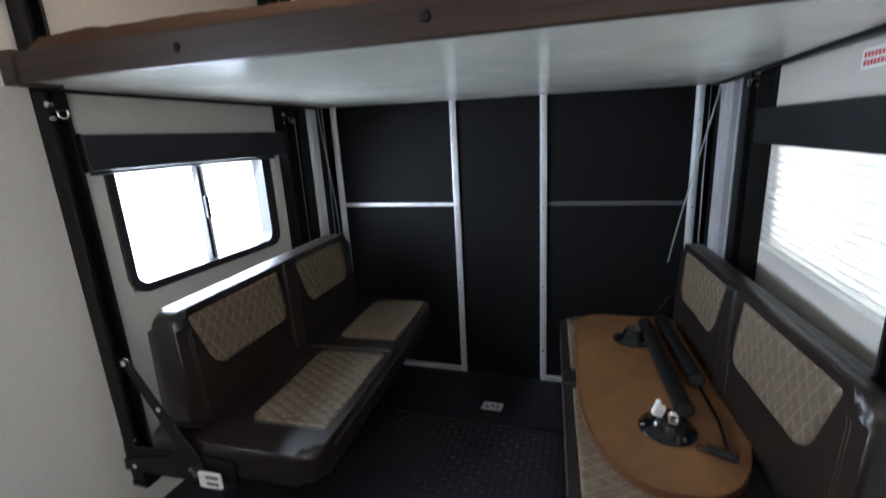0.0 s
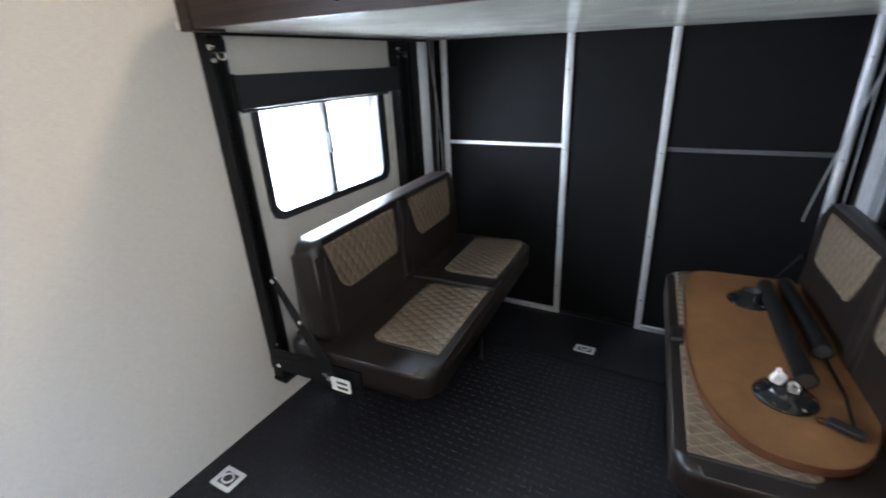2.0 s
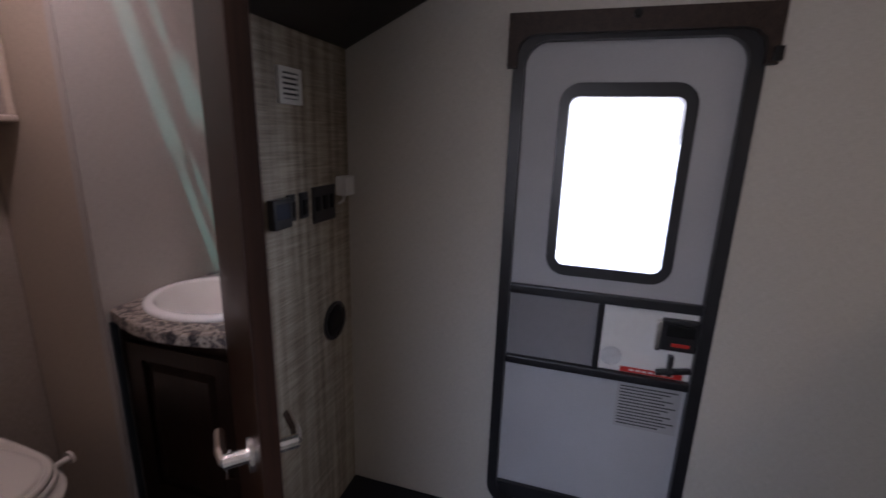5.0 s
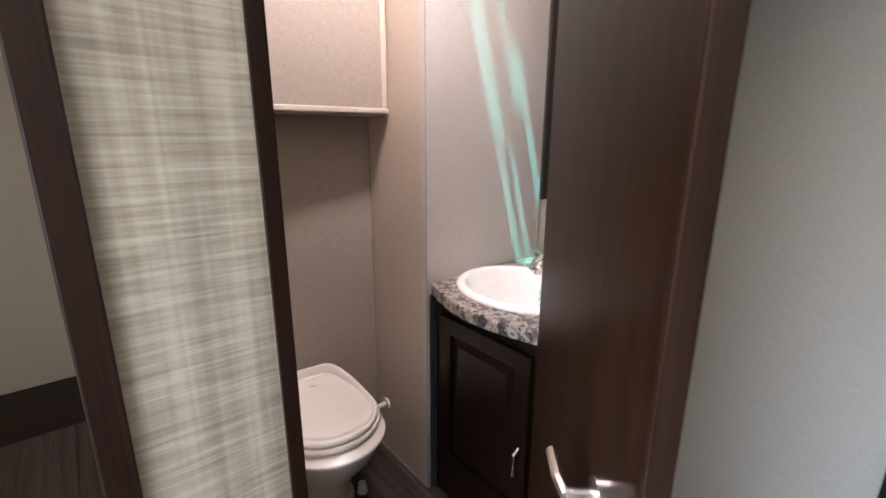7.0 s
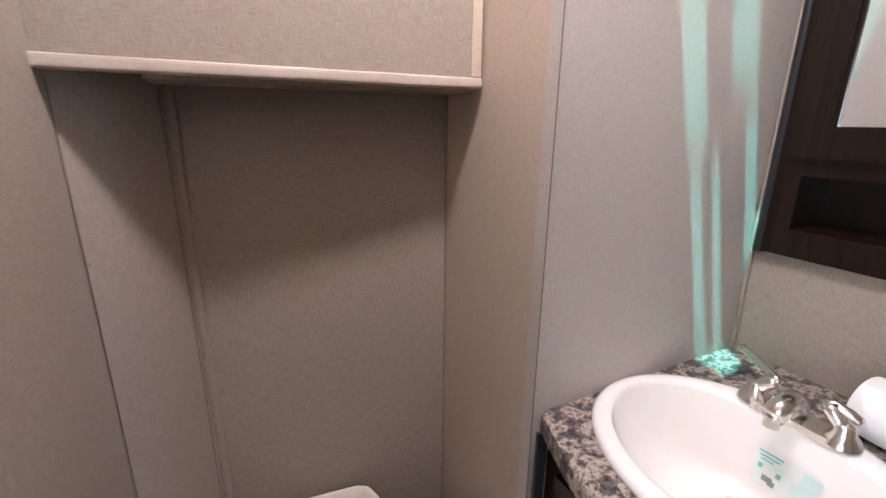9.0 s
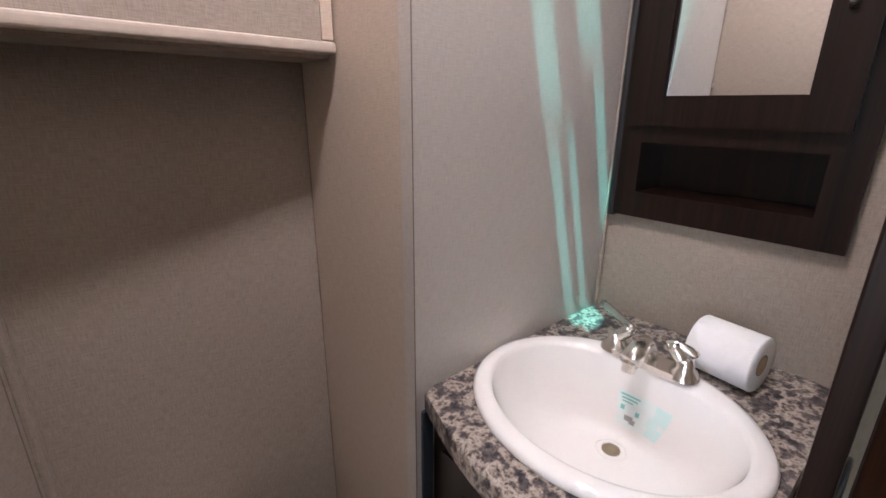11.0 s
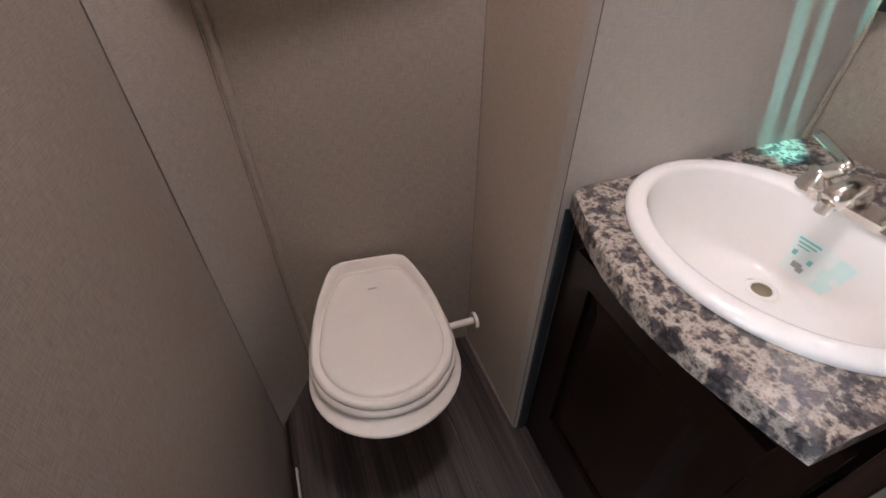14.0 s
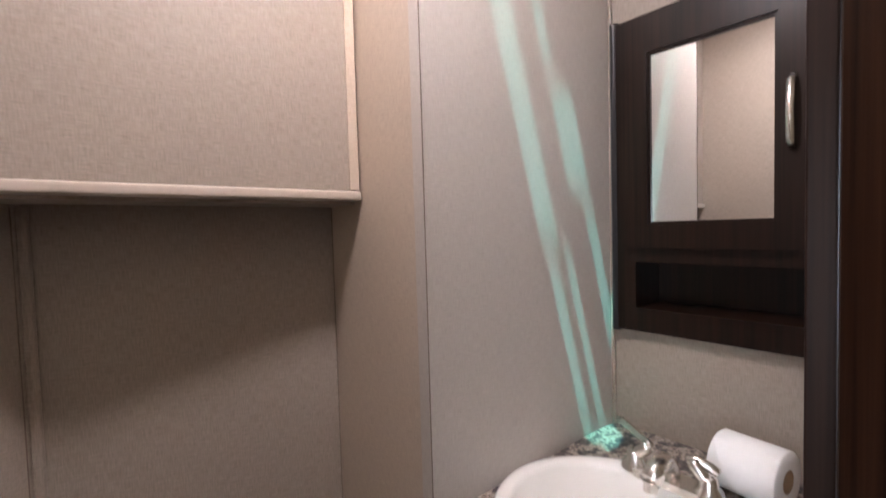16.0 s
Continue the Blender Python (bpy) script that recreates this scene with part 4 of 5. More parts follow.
def bench(m, back_x, back_h, label, tag_mat, near=0.0, taper=0.02, seat0=0.0):
    """Local x runs from the wall to the aisle, y along the bench, z up; near end at y = 0."""
    b = thing("bench_seat", m, label, "bench seat", "fold-down bench seats")
    L = 1.345
    cushion("seat_cushion", b, (0.14, seat0, 0.325), (0.818, L, 0.447), 0.038, "z", 0.07)
    part("welt", tube([(0.780, seat0 + 0.012, 0.432), (0.800, seat0 + 0.035, 0.432), (0.8085, seat0 + 0.075, 0.432), (0.8085, L - 0.075, 0.432), (0.800, L - 0.035, 0.432), (0.780, L - 0.012, 0.432)], 0.0032), M_LEATHER, b)
    part("seat_band", box((0.30, 0.660, 0.425), (0.816, 0.760, 0.458), 0.014, 4), M_LEATHER, b, "plain leather band between the seat panels", True)
    for y0, y1 in ((0.085, 0.645), (0.785, 1.318)):
        bm_place = Matrix(((0, -1, 0, 0.812), (1, 0, 0, 0), (0, 0, 1, 0.447), (0, 0, 0, 1)))

        def seat_row(v, a=y0, c=y1):
            d = (1 - v) * 0.325
            cut_ = 0.06 - math.sqrt(max(0, 0.0036 - (0.06 - min(d, 0.06)) ** 2)) if d < 0.06 else 0
            return a + cut_ * 0.8, c - cut_ * 0.5, 0.022 + 0.325 * v
        quilt("seat_panel", b, seat_row, 64, 44, bm_place)
        part("seat_welt", tube([(0.812 - 0.03 - 0.28 * k / 5, y0 - 0.004, 0.447) for k in range(6)], 0.003, None, 6), M_LEATHER, b)
    # back rest leaning a little to the wall
    lean = pose(back_x, 0, 0.435, 0, -2, 0)
    LB = 1.255
    bk = cushion("back_cushion", b, (-0.03, near, 0.0), (0.116, LB, back_h), 0.038, "x", 0.06)
    for v in bk.data.vertices:
        if v.co.x < 0.058:
            v.co.x += taper * v.co.z / back_h * min(1.0, 1 - v.co.x / 0.058)
    bk.matrix_basis = lean
    part("back_band", box((0.090, 0.590, 0.04), (0.127, 0.672, back_h - 0.006), 0.016, 4), M_LEATHER, bk, "", True)
    for y0, y1 in ((0.028, 0.545), (0.682, 1.160)):
        quilt("back_panel", bk, round_row(y0, y1, 0.192, back_h - 0.022, 0.07), 60, 34, Matrix(((0, 0, 1, 0.1165), (1, 0, 0, 0), (0, 1, 0, 0), (0, 0, 0, 1))))
    part("piping", tube([(0.106, near + 0.010, 0.07), (0.106, near + 0.010, back_h - 0.062), (0.106, near + 0.024, back_h - 0.030), (0.106, near + 0.045, back_h - 0.014), (0.106, near + 0.075, back_h - 0.009), (0.106, LB - 0.075, back_h - 0.009)], 0.0036, None, 8), M_LEATHER, bk, "", True)
    for off in (0.0, 0.011):
        part("stitching", tube([(0.8185, 0.08 + k * (L - 0.16) / 6, 0.404 - off) for k in range(7)], 0.0014, None, 5), M_THREAD, b)
        part("stitching", tube([(0.1165, near + 0.050 + off, 0.05), (0.1165, near + 0.047 + off, back_h - 0.09), (0.113, near + 0.062 + off, back_h - 0.045)], 0.0014, None, 5), M_THREAD, bk)
        part("stitching", tube([(0.1155, 0.58 + off * 7.4, 0.03), (0.118, 0.58 + off * 7.4, 0.2), (0.1175, 0.58 + off * 7.4, back_h - 0.03)], 0.0016, None, 5), M_THREAD, bk)
    # steel frame
    part("side_plate", box((0.05, min(seat0, 0) - 0.012, 0.30), (0.52, min(seat0, 0) - 0.001, 0.395), 0.004), M_BLACKMETAL, b)
    part("side_plate", box((0.05, L + 0.001, 0.30), (0.52, L + 0.012, 0.395), 0.004), M_BLACKMETAL, b)
    for y in (min(seat0, 0) - 0.022, L + 0.013):
        arm = [(0.148, 0.745), (0.168, 0.755), (0.186, 0.742), (0.385, 0.405), (0.405, 0.335), (0.36, 0.300), (0.05, 0.300), (0.05, 0.345), (0.26, 0.385), (0.315, 0.42)]
        bm = prism(arm, 0.0, 0.008, None, 0.0015, 1)
        bmesh.ops.transform(bm, matrix=Matrix(((1, 0, 0, 0), (0, 0, 1, y), (0, 1, 0, 0), (0, 0, 0, 1))), verts=bm.verts)
        part("hinge_arm", bm, M_BLACKMETAL, b)
        for p in ((0.168, 0.738), (0.27, 0.575), (0.35, 0.35), (0.10, 0.325)):
            part("bolt", rod((p[0], y - 0.004, p[1]), (p[0], y + 0.012, p[1]), 0.010, None, 10), M_CHROME, b)
    part("front_tube", tube([(0.10, 0.02, 0.31), (0.70, 0.02, 0.31), (0.74, 0.06, 0.31), (0.74, L - 0.06, 0.31), (0.70, L - 0.02, 0.31), (0.10, L - 0.02, 0.31)], 0.013), M_BLACKMETAL, b)
    part("leg", rod((0.72, 0.70, 0.004), (0.72, 0.70, 0.32), 0.011), M_BLACKMETAL, b)
    part("leg_foot", rod((0.72, 0.70, 0.0), (0.72, 0.70, 0.012), 0.018), M_BLACKPLAST, b)
    ye = min(seat0, 0)
    tg = part("pull_tag", box((0.385, ye - 0.032, 0.295), (0.475, ye - 0.026, 0.355), 0.006), tag_mat, b, "stamped tag with dark slots")
    for z in (0.285, 0.310):
        part("slot", box((0.415, ye - 0.0345, z + 0.024), (0.465, ye - 0.0315, z + 0.034), 0.001), M_INK, tg)
    part("tag_bolt", rod((0.375, ye - 0.036, 0.345), (0.375, ye - 0.012, 0.345), 0.012, None, 12), M_CHROME, b)
    return b


bench(pose(-1.155, 1.825, 0, 0, 0, 3.2), 0.243, 0.452, "dark brown leather bench with tan quilted panels, folded down", M_WHITEPLAST, -0.022, 0.035, -0.055)
bench(Matrix.Translation((1.265, 1.825, 0)) @ pose(0, 0, 0, 0, 0, 4.5) @ Matrix.Scale(-1, 4, (1, 0, 0)), 0.176, 0.445, "dark brown leather bench carrying a table top", M_YELLOW, -0.05, 0.075, 0.02)

# ---------- table top laid on the right bench ----------
tt = thing("folding_table", pose(0.704, 2.495, 0.453, 0, 0, 2.5), "brown oval-ended table top lying on the bench", "table")
out = []
for k in range(72):
    a = 2 * math.pi * k / 72
    c, s_ = math.cos(a), math.sin(a)
    n = 2.5 if s_ < 0 else 6.0
    out.append((0.257 * abs(c) ** (2 / n) * (1 if c > 0 else -1), 0.590 * abs(s_) ** (2 / n) * (1 if s_ > 0 else -1)))
part("board", prism(out, 0.0, 0.024, None, 0.002, 1), M_TABLE, tt)
part("edge_band", frame_ring([(x * 1.012, y * 1.005) for x, y in out], [(x * 0.999, y * 0.9995) for x, y in out], -0.001, 0.0262), M_TABLEEDGE, tt)
for x, y in ((0.01, -0.315), (-0.01, 0.325)):
    fl = thing("pedestal_socket", tt.matrix_basis @ pose(x, y, 0.0245), "black flanged socket for a table leg", "socket", "table leg sockets")
    part("flange", lathe([(0.0305, 0.050), (0.036, 0.050), (0.046, 0.028), (0.062, 0.012), (0.084, 0.006), (0.086, 0.0), (0.03, 0.0)], None, 36), plain("glossy_black_enamel", (0.004, 0.004, 0.0045), 0.12, 0, 30, 0.1, 0.0), fl, "", True)
    part("bore", lathe([(0.0305, 0.050), (0.029, 0.01), (0.0005, 0.008)], None, 24), M_INK, fl, "", True)
    for k in range(6):
        a = k * math.pi / 3
        part("screw", rod((0.072 * math.cos(a), 0.072 * math.sin(a), 0.008), (0.072 * math.cos(a), 0.072 * math.sin(a), 0.012), 0.005, None, 8), M_CHROME, fl)
for (x0, y0), (x1, y1), r in (((0.785, 2.25), (0.738, 2.93), 0.030), ((0.858, 2.45), (0.815, 2.98), 0.030)):
    lg = thing("pedestal_tube", None, "black tube table leg lying on the table top", "pedestal tube", "loose pedestal tubes")
    part("tube", rod((x0, y0, 0.510), (x1, y1, 0.510), r, None, 24), M_TUBE, lg, "", False)
    d = Vector((x1 - x0, y1 - y0, 0)).normalized()
    part("end_ring", rod(Vector((x0, y0, 0.510)) - d * 0.004, Vector((x0, y0, 0.510)) + d * 0.02, r + 0.0012, None, 24), M_BLACKMETAL, lg)
    part("mouth", rod(Vector((x0, y0, 0.510)) - d * 0.0052, Vector((x0, y0, 0.510)) - d * 0.0042, r - 0.004, None, 24), M_INK, lg)
ky = thing("key_bundle", pose(0.70, 2.165, 0.528), "white key tag with metal rings on the socket", "keys")
part("tag", box((-0.020, -0.012, 0.003), (0.012, 0.012, 0.042), 0.007, 3, None, pose(0, 0, 0, 12, 18, 0)), M_WHITEPLAST, ky)
part("tag_cap", rod((-0.004, 0, 0.042), (-0.008, 0, 0.055), 0.008), M_WHITEPLAST, ky)
for k in range(3):
    ring = [(0.035 + 0.013 * math.cos(a), -0.01 - 0.008 * k + 0.004 * math.sin(a), 0.012 + 0.012 * math.sin(a)) for a in (q * math.pi / 8 for q in range(17))]
    part("ring", tube(ring, 0.0016, None, 6), M_CHROME, ky)
part("key", box((0.02, -0.035, 0.002), (0.045, -0.006, 0.005), 0.001), M_CHROME, ky)
st = thing("window_crank", None, "small black hand crank with a thin rod on the table top", "crank")
part("grip", box((0.812, 2.065, 0.480), (0.895, 2.100, 0.498), 0.007, 3, None, pose(0, 0, 0, 0, 0, -25)), M_BLACKPLAST, st)
part("rod", tube([(0.875, 2.10, 0.487), (0.885, 2.25, 0.487), (0.872, 2.45, 0.487)], 0.005), M_BLACKMETAL, st)
part("ring", tube([(0.805 + 0.013 * math.cos(a), 2.10 + 0.013 * math.sin(a), 0.482) for a in (q * math.pi / 8 for q in range(17))], 0.002, None, 6), M_BLACKMETAL, st)

# ---------- floor fittings ----------
def tie_down(x, y, z, tilt, label):
    t = thing("tie_down_ring", pose(x, y, z, tilt), label, "tie-down", "tie-down rings")
    part("plate", frame_ring(rounded(-0.055, -0.045, 0.055, 0.045, 0.008), rounded(-0.035, -0.028, 0.035, 0.028, 0.006), 0.0, 0.004), M_ALU, t)
    part("cup", box((-0.035, -0.028, 0.0004), (0.035, 0.028, 0.001)), M_INK, t)
    part("ring", tube([(0.024 * math.cos(a), 0.020 * math.sin(a), 0.007) for a in (q * math.pi / 10 for q in range(21))], 0.004), M_ALU, t)


tie_down(0.0, 2.93, -0.045, -10.2, "bright recessed tie-down ring in the dovetail floor")
tie_down(-1.06, 1.42, 0.003, 0, "bright recessed tie-down ring beside the wall")

# rolled screen strapped up above the bed
rs = thing("rolled_screen", None, "pale grey rear screen rolled up and strapped", "rolled screen")
part("roll", rod((-1.05, 3.27, 2.18), (1.02, 3.27, 2.20), 0.055, None, 18), plain("pale_grey_mesh_cloth", (0.42, 0.40, 0.36), 0.8, 0, 120, 0.2, 0.4), rs)
part("valance_board", box((-1.08, 3.335, 1.75), (1.05, 3.40, 2.32), 0.004), M_BLACKPLAST, rs)
for x in (-0.75, -0.2, 0.35, 0.9):
    part("strap", rod((x, 3.27, 2.1835), (x + 0.03, 3.27, 2.184), 0.058, None, 18), M_BLACKPLAST, rs)

# ---------- vanity ----------
van = thing("vanity_cabinet", None, "espresso wood vanity cabinet with a raised-panel door", "vanity cabinet")
VX = -0.618
part("carcass", box((-1.160, -0.986, ZB0), (VX - 0.02, YP - 0.030, 0.80)), M_CABWOOD, van)
part("face_frame", slab((-0.988, YP - 0.030), (ZB0, 0.928), [(-0.925, 0.30, -0.565, 0.845)], lambda u, v, w: (VX - 0.019 + w, u, v), 0.019), M_CABWOOD, van)
vd = part("door", slab((-0.945, -0.545), (0.28, 0.865), [(-0.89, 0.335, -0.60, 0.81)], lambda u, v, w: (VX + 0.001 + w, u, v), 0.018), M_CABWOOD, van)
bm = bmesh.new()
o = [(-0.889, 0.336), (-0.601, 0.336), (-0.601, 0.809), (-0.889, 0.809)]
i = [(-0.855, 0.37), (-0.635, 0.37), (-0.635, 0.775), (-0.855, 0.775)]
vo = [bm.verts.new((VX + 0.004, y, z)) for y, z in o]
vi = [bm.verts.new((VX + 0.015, y, z)) for y, z in i]
for k in range(4):
    bm.faces.new((vo[k], vo[(k + 1) % 4], vi[(k + 1) % 4], vi[k]))
bm.faces.new(vi)
part("raised_panel", bm, M_CABWOOD, vd)
part("pull", tube([(VX + 0.02, -0.57, 0.46), (VX + 0.042, -0.57, 0.475), (VX + 0.042, -0.57, 0.545), (VX + 0.02, -0.57, 0.56)], 0.006), M_CHROME, vd)

BX, BY, SA, SB = -0.80, -0.755, 0.205, 0.238
ct = thing("vanity_countertop", None, "brown and grey granite-look laminate countertop", "countertop")
front = [(-0.598, -0.992)] + [(-0.598 + 0.052 * math.sin(math.pi * k / 14) + 0.026 * k / 14, -0.992 + 0.484 * k / 14) for k in range(1, 15)]
outer = [(-1.165, -0.993)] + front + [(-1.165, YP - 0.030)]
bm = bmesh.new()
nh = 48
hole = [(BX + (SA - 0.018) * math.cos(2 * math.pi * k / nh), BY + (SB - 0.018) * math.sin(2 * math.pi * k / nh)) for k in range(nh)]


def on_outer(a):
    """Where a ray from the basin's middle leaves the counter."""
    d = (math.cos(a), math.sin(a))
    best = None
    for (x0, y0), (x1, y1) in zip(outer, outer[1:] + outer[:1]):
        ex, ey = x1 - x0, y1 - y0
        det = d[0] * -ey + d[1] * ex
        if abs(det) < 1e-9:
            continue
        rx, ry = x0 - BX, y0 - BY
        t = (rx * -ey + ry * ex) / det
        u = (d[0] * ry - d[1] * rx) / det
        if t > 0 and -1e-6 <= u <= 1 + 1e-6 and (best is None or t < best):
            best = t
    return (BX + d[0] * best, BY + d[1] * best)


angs = sorted({2 * math.pi * k / nh for k in range(nh)} | {math.atan2(y - BY, x - BX) % (2 * math.pi) for x, y in outer})
tops, lows, ins, inl = [], [], [], []
for a in angs:
    x, y = on_outer(a)
    tops.append(bm.verts.new((x, y, 0.968)))
    lows.append(bm.verts.new((x, y, 0.930)))
    # keep the inner ring on the same ray
    q = 1 / math.sqrt((math.cos(a) / (SA - 0.018)) ** 2 + (math.sin(a) / (SB - 0.018)) ** 2)
    ins.append(bm.verts.new((BX + q * math.cos(a), BY + q * math.sin(a), 0.968)))
    inl.append(bm.verts.new((BX + q * math.cos(a), BY + q * math.sin(a), 0.930)))
n = len(angs)
rimedges = []
for k in range(n):
    j = (k + 1) % n
    bm.faces.new((ins[k], ins[j], tops[j], tops[k]))
    bm.faces.new((tops[k], tops[j], lows[j], lows[k]))
    bm.faces.new((lows[k], lows[j], inl[j], inl[k]))
    bm.faces.new((inl[k], inl[j], ins[j], ins[k]))
es = [e for e in bm.edges if e.verts[0] in tops and e.verts[1] in tops]
bmesh.ops.bevel(bm, geom=es, offset=0.013, segments=4, profile=0.5, affect="EDGES")
part("slab", bm, M_STONE, ct)

sink = thing("sink", None, "oval white drop-in sink with a sticker inside", "sink")


def bowl(s, a):
    """A point on the basin: s from 0 at the rim's crest to 1 at the drain."""
    q = 1 - s
    cx, cy = BX + (-0.075) * s ** 1.3, BY - 0.012 * s
    z = 0.984 - 0.155 * (1 - (1 - min(1, s * 1.06)) ** 2.6)
    rx, ry = (SA - 0.03) * q ** 0.62, (SB - 0.03) * q ** 0.62
    # flat deck for the tap at the back
    back = max(0.0, -math.cos(a)) ** 2 * 0.035 * q
    return Vector((cx + (rx - back) * math.cos(a), cy + ry * math.sin(a), z))


bm = bmesh.new()
ns = 64
rings = []
for off, z in ((0.0, 0.9685), (0.002, 0.976), (-0.004, 0.983), (-0.014, 0.986), (-0.024, 0.9855)):
    rings.append([bm.verts.new((BX + (SA + off) * math.cos(a), BY + (SB + off) * math.sin(a), z)) for a in (2 * math.pi * k / ns for k in range(ns))])
for s_ in (0.0, 0.02, 0.06, 0.12, 0.2, 0.3, 0.42, 0.55, 0.68, 0.8, 0.9, 0.955):
    rings.append([bm.verts.new(bowl(s_, 2 * math.pi * k / ns)) for k in range(ns)])
for u, w in zip(rings, rings[1:]):
    for k in range(ns):
        bm.faces.new((u[k], u[(k + 1) % ns], w[(k + 1) % ns], w[k]))
part("basin", bm, M_CERAMIC, sink, "", True)
dz = bowl(0.955, 0)
dc = Vector((BX - 0.072, BY - 0.012, dz.z))
part("drain_ring", lathe([(0.017, 0.001), (0.021, 0.003), (0.026, 0.002), (0.040, -0.012)], None, 28), M_CERAMIC, sink, "", True, Matrix.Translation(dc))
part("drain_hole", lathe([(0.0005, -0.004), (0.018, -0.003), (0.018, 0.002)], None, 20), plain("dull_bronze", (0.27, 0.22, 0.14), 0.5), sink, "", True, Matrix.Translation(dc))
bm = bmesh.new()
grid = [[bm.verts.new(bowl(0.16 + 0.34 * j / 8, radians(158 + 34 * i / 10)) + Vector((0.0012, 0, 0.0014))) for i in range(11)] for j in range(9)]
for j in range(8):
    for i in range(10):
        bm.faces.new((grid[j][i], grid[j][i + 1], grid[j + 1][i + 1], grid[j + 1][i]))
sk = part("sticker", bm, M_STICKER, sink, "torn pale green paper sticker", True)


def on_sticker(j, i, lift):
    return bowl(0.16 + 0.34 * j / 8, radians(158 + 34 * i / 10)) + Vector((lift, 0, lift * 1.2))


for nm, mt, j0, j1, i0, i1 in (("print_line", M_TEALINK, 0.5, 0.8, 5.8, 9.4), ("print_line", M_TEALINK, 1.1, 1.4, 6.2, 9.2), ("print_line", M_TEALINK, 1.7, 1.95, 7.0, 9.0), ("print_mark", M_TEALINK, 2.6, 3.6, 8.4, 9.2), ("print_mark", M_TEALINK, 3.0, 4.0, 5.4, 6.2),
                               ("print_picture", M_PAPER, 4.6, 6.0, 6.4, 8.2), ("print_picture", M_PAPER, 5.2, 6.6, 5.8, 7.0), ("tinted_corner", M_TINT, 0.3, 3.2, 0.3, 3.0), ("tinted_corner", M_TINT, 2.6, 5.0, 1.6, 3.8), ("tinted_corner", M_TINT, 4.4, 7.6, 0.2, 3.2)):
    bm = bmesh.new()
    g2 = [[bm.verts.new(on_sticker(j0 + (j1 - j0) * b_ / 3, i0 + (i1 - i0) * a_ / 3, 0.0018)) for a_ in range(4)] for b_ in range(4)]
    for b_ in range(3):
        for a_ in range(3):
            bm.faces.new((g2[b_][a_], g2[b_][a_ + 1], g2[b_ + 1][a_ + 1], g2[b_ + 1][a_]))
    part(nm, bm, mt, sk)

tap = thing("basin_tap", pose(-0.958, -0.762, 0.9845), "brushed nickel two-handle tap on the sink", "tap")
part("base", prism(rounded(-0.025, -0.078, 0.025, 0.078, 0.022), 0.0, 0.014, None, 0.004), M_CHROME, tap)
sp_ = part("spout", tube([(0, 0, 0.012), (0.005, 0, 0.035), (0.022, 0, 0.050), (0.052, 0, 0.047), (0.078, 0, 0.036)], 0.018, None, 16), M_CHROME, tap, "", True)
part("aerator", rod((0.074, 0, 0.033), (0.077, 0, 0.016), 0.012, None, 14), M_CHROME, sp_)
for y, sy in ((-0.066, 1), (0.066, -1)):
    h = part("handle", lathe([(0.0005, 0.036), (0.012, 0.035), (0.016, 0.030), (0.016, 0.020), (0.023, 0.012), (0.027, 0.0)], None, 24), M_CHROME, tap, "", True, pose(0, y, 0.006))
    part("neck", tube([(0, 0, 0.020), (0.001, sy * 0.010, 0.034), (0, sy * 0.022, 0.046), (-0.003, sy * 0.026, 0.053)], 0.0125, None, 14), M_CHROME, h, "", True)
    q = 1.0 if sy > 0 else 0.12
    part("lever", tube([(0.004, sy * 0.034, 0.050), (-0.006, sy * 0.022, 0.0545), (-0.040 * q, sy * -0.020 * q, 0.050), (-0.075 * q, sy * -0.062 * q, 0.045), (-0.092 * q, sy * -0.082 * q, 0.042)], 0.0085, None, 12), M_CHROME, h, "", True)

tp = thing("toilet_paper_roll", pose(-1.052, -0.657, 1.0215, 0, 0, -8), "white toilet paper roll lying behind the sink", "toilet paper")
TPY = Matrix(((0, 0, 1, 0), (0, 1, 0, 0), (1, 0, 0, 0), (0, 0, 0, 1)))
TURN = Matrix.Rotation(radians(-90), 4, "X")
part("roll", lathe([(0.020, -0.055), (0.050, -0.055), (0.0525, -0.052), (0.0525, 0.052), (0.050, 0.055), (0.020, 0.055)], None, 40), M_TISSUE, tp, "", True, TURN)
part("core", lathe([(0.020, -0.0552), (0.0205, 0.0552), (0.018, 0.0552), (0.018, -0.0552), (0.020, -0.0552)], None, 24), M_CARD, tp, "", True, TURN)
bm = bmesh.new()
fl = [[bm.verts.new((0.0532 * math.cos(a) + 0.001, y * (1 - 0.9 * k / 8), 0.0532 * math.sin(a))) for y in (-0.053, 0.053)] for k, a in enumerate(radians(60 - 12 * k) for k in range(9))]
for u, w in zip(fl, fl[1:]):
    bm.faces.new((u[0], u[1], w[1], w[0]))
part("folded_end", bm, M_TISSUE, tp, "", True)

# ---------- mirror cabinet ----------
ON_BATH = Matrix(((0, 0, 1, -1.166), (1, 0, 0, 0), (0, 1, 0, 0), (0, 0, 0, 1)))
mc = thing("mirror_cabinet", ON_BATH, "espresso wood mirror cabinet with an open niche below", "mirror cabinet")
bm = slab((-0.968, -0.548), (1.216, 1.945), [(-0.920, 1.272, -0.602, 1.380), (-0.90, 1.46, -0.62, 1.87)], lambda u, v, w: (u, v, w), 0.020)
part("face_frame", bm, M_CABWOOD, mc)
part("edge_molding", rod((-0.972, 1.212, 0.012), (-0.972, 1.95, 0.012), 0.011, None, 12), M_BLACKPLAST, mc)
part("door", slab((-0.945, -0.580), (1.415, 1.938), [(-0.884, 1.468, -0.641, 1.852)], lambda u, v, w: (u, v, 0.021 + w), 0.014), M_CABWOOD, mc)
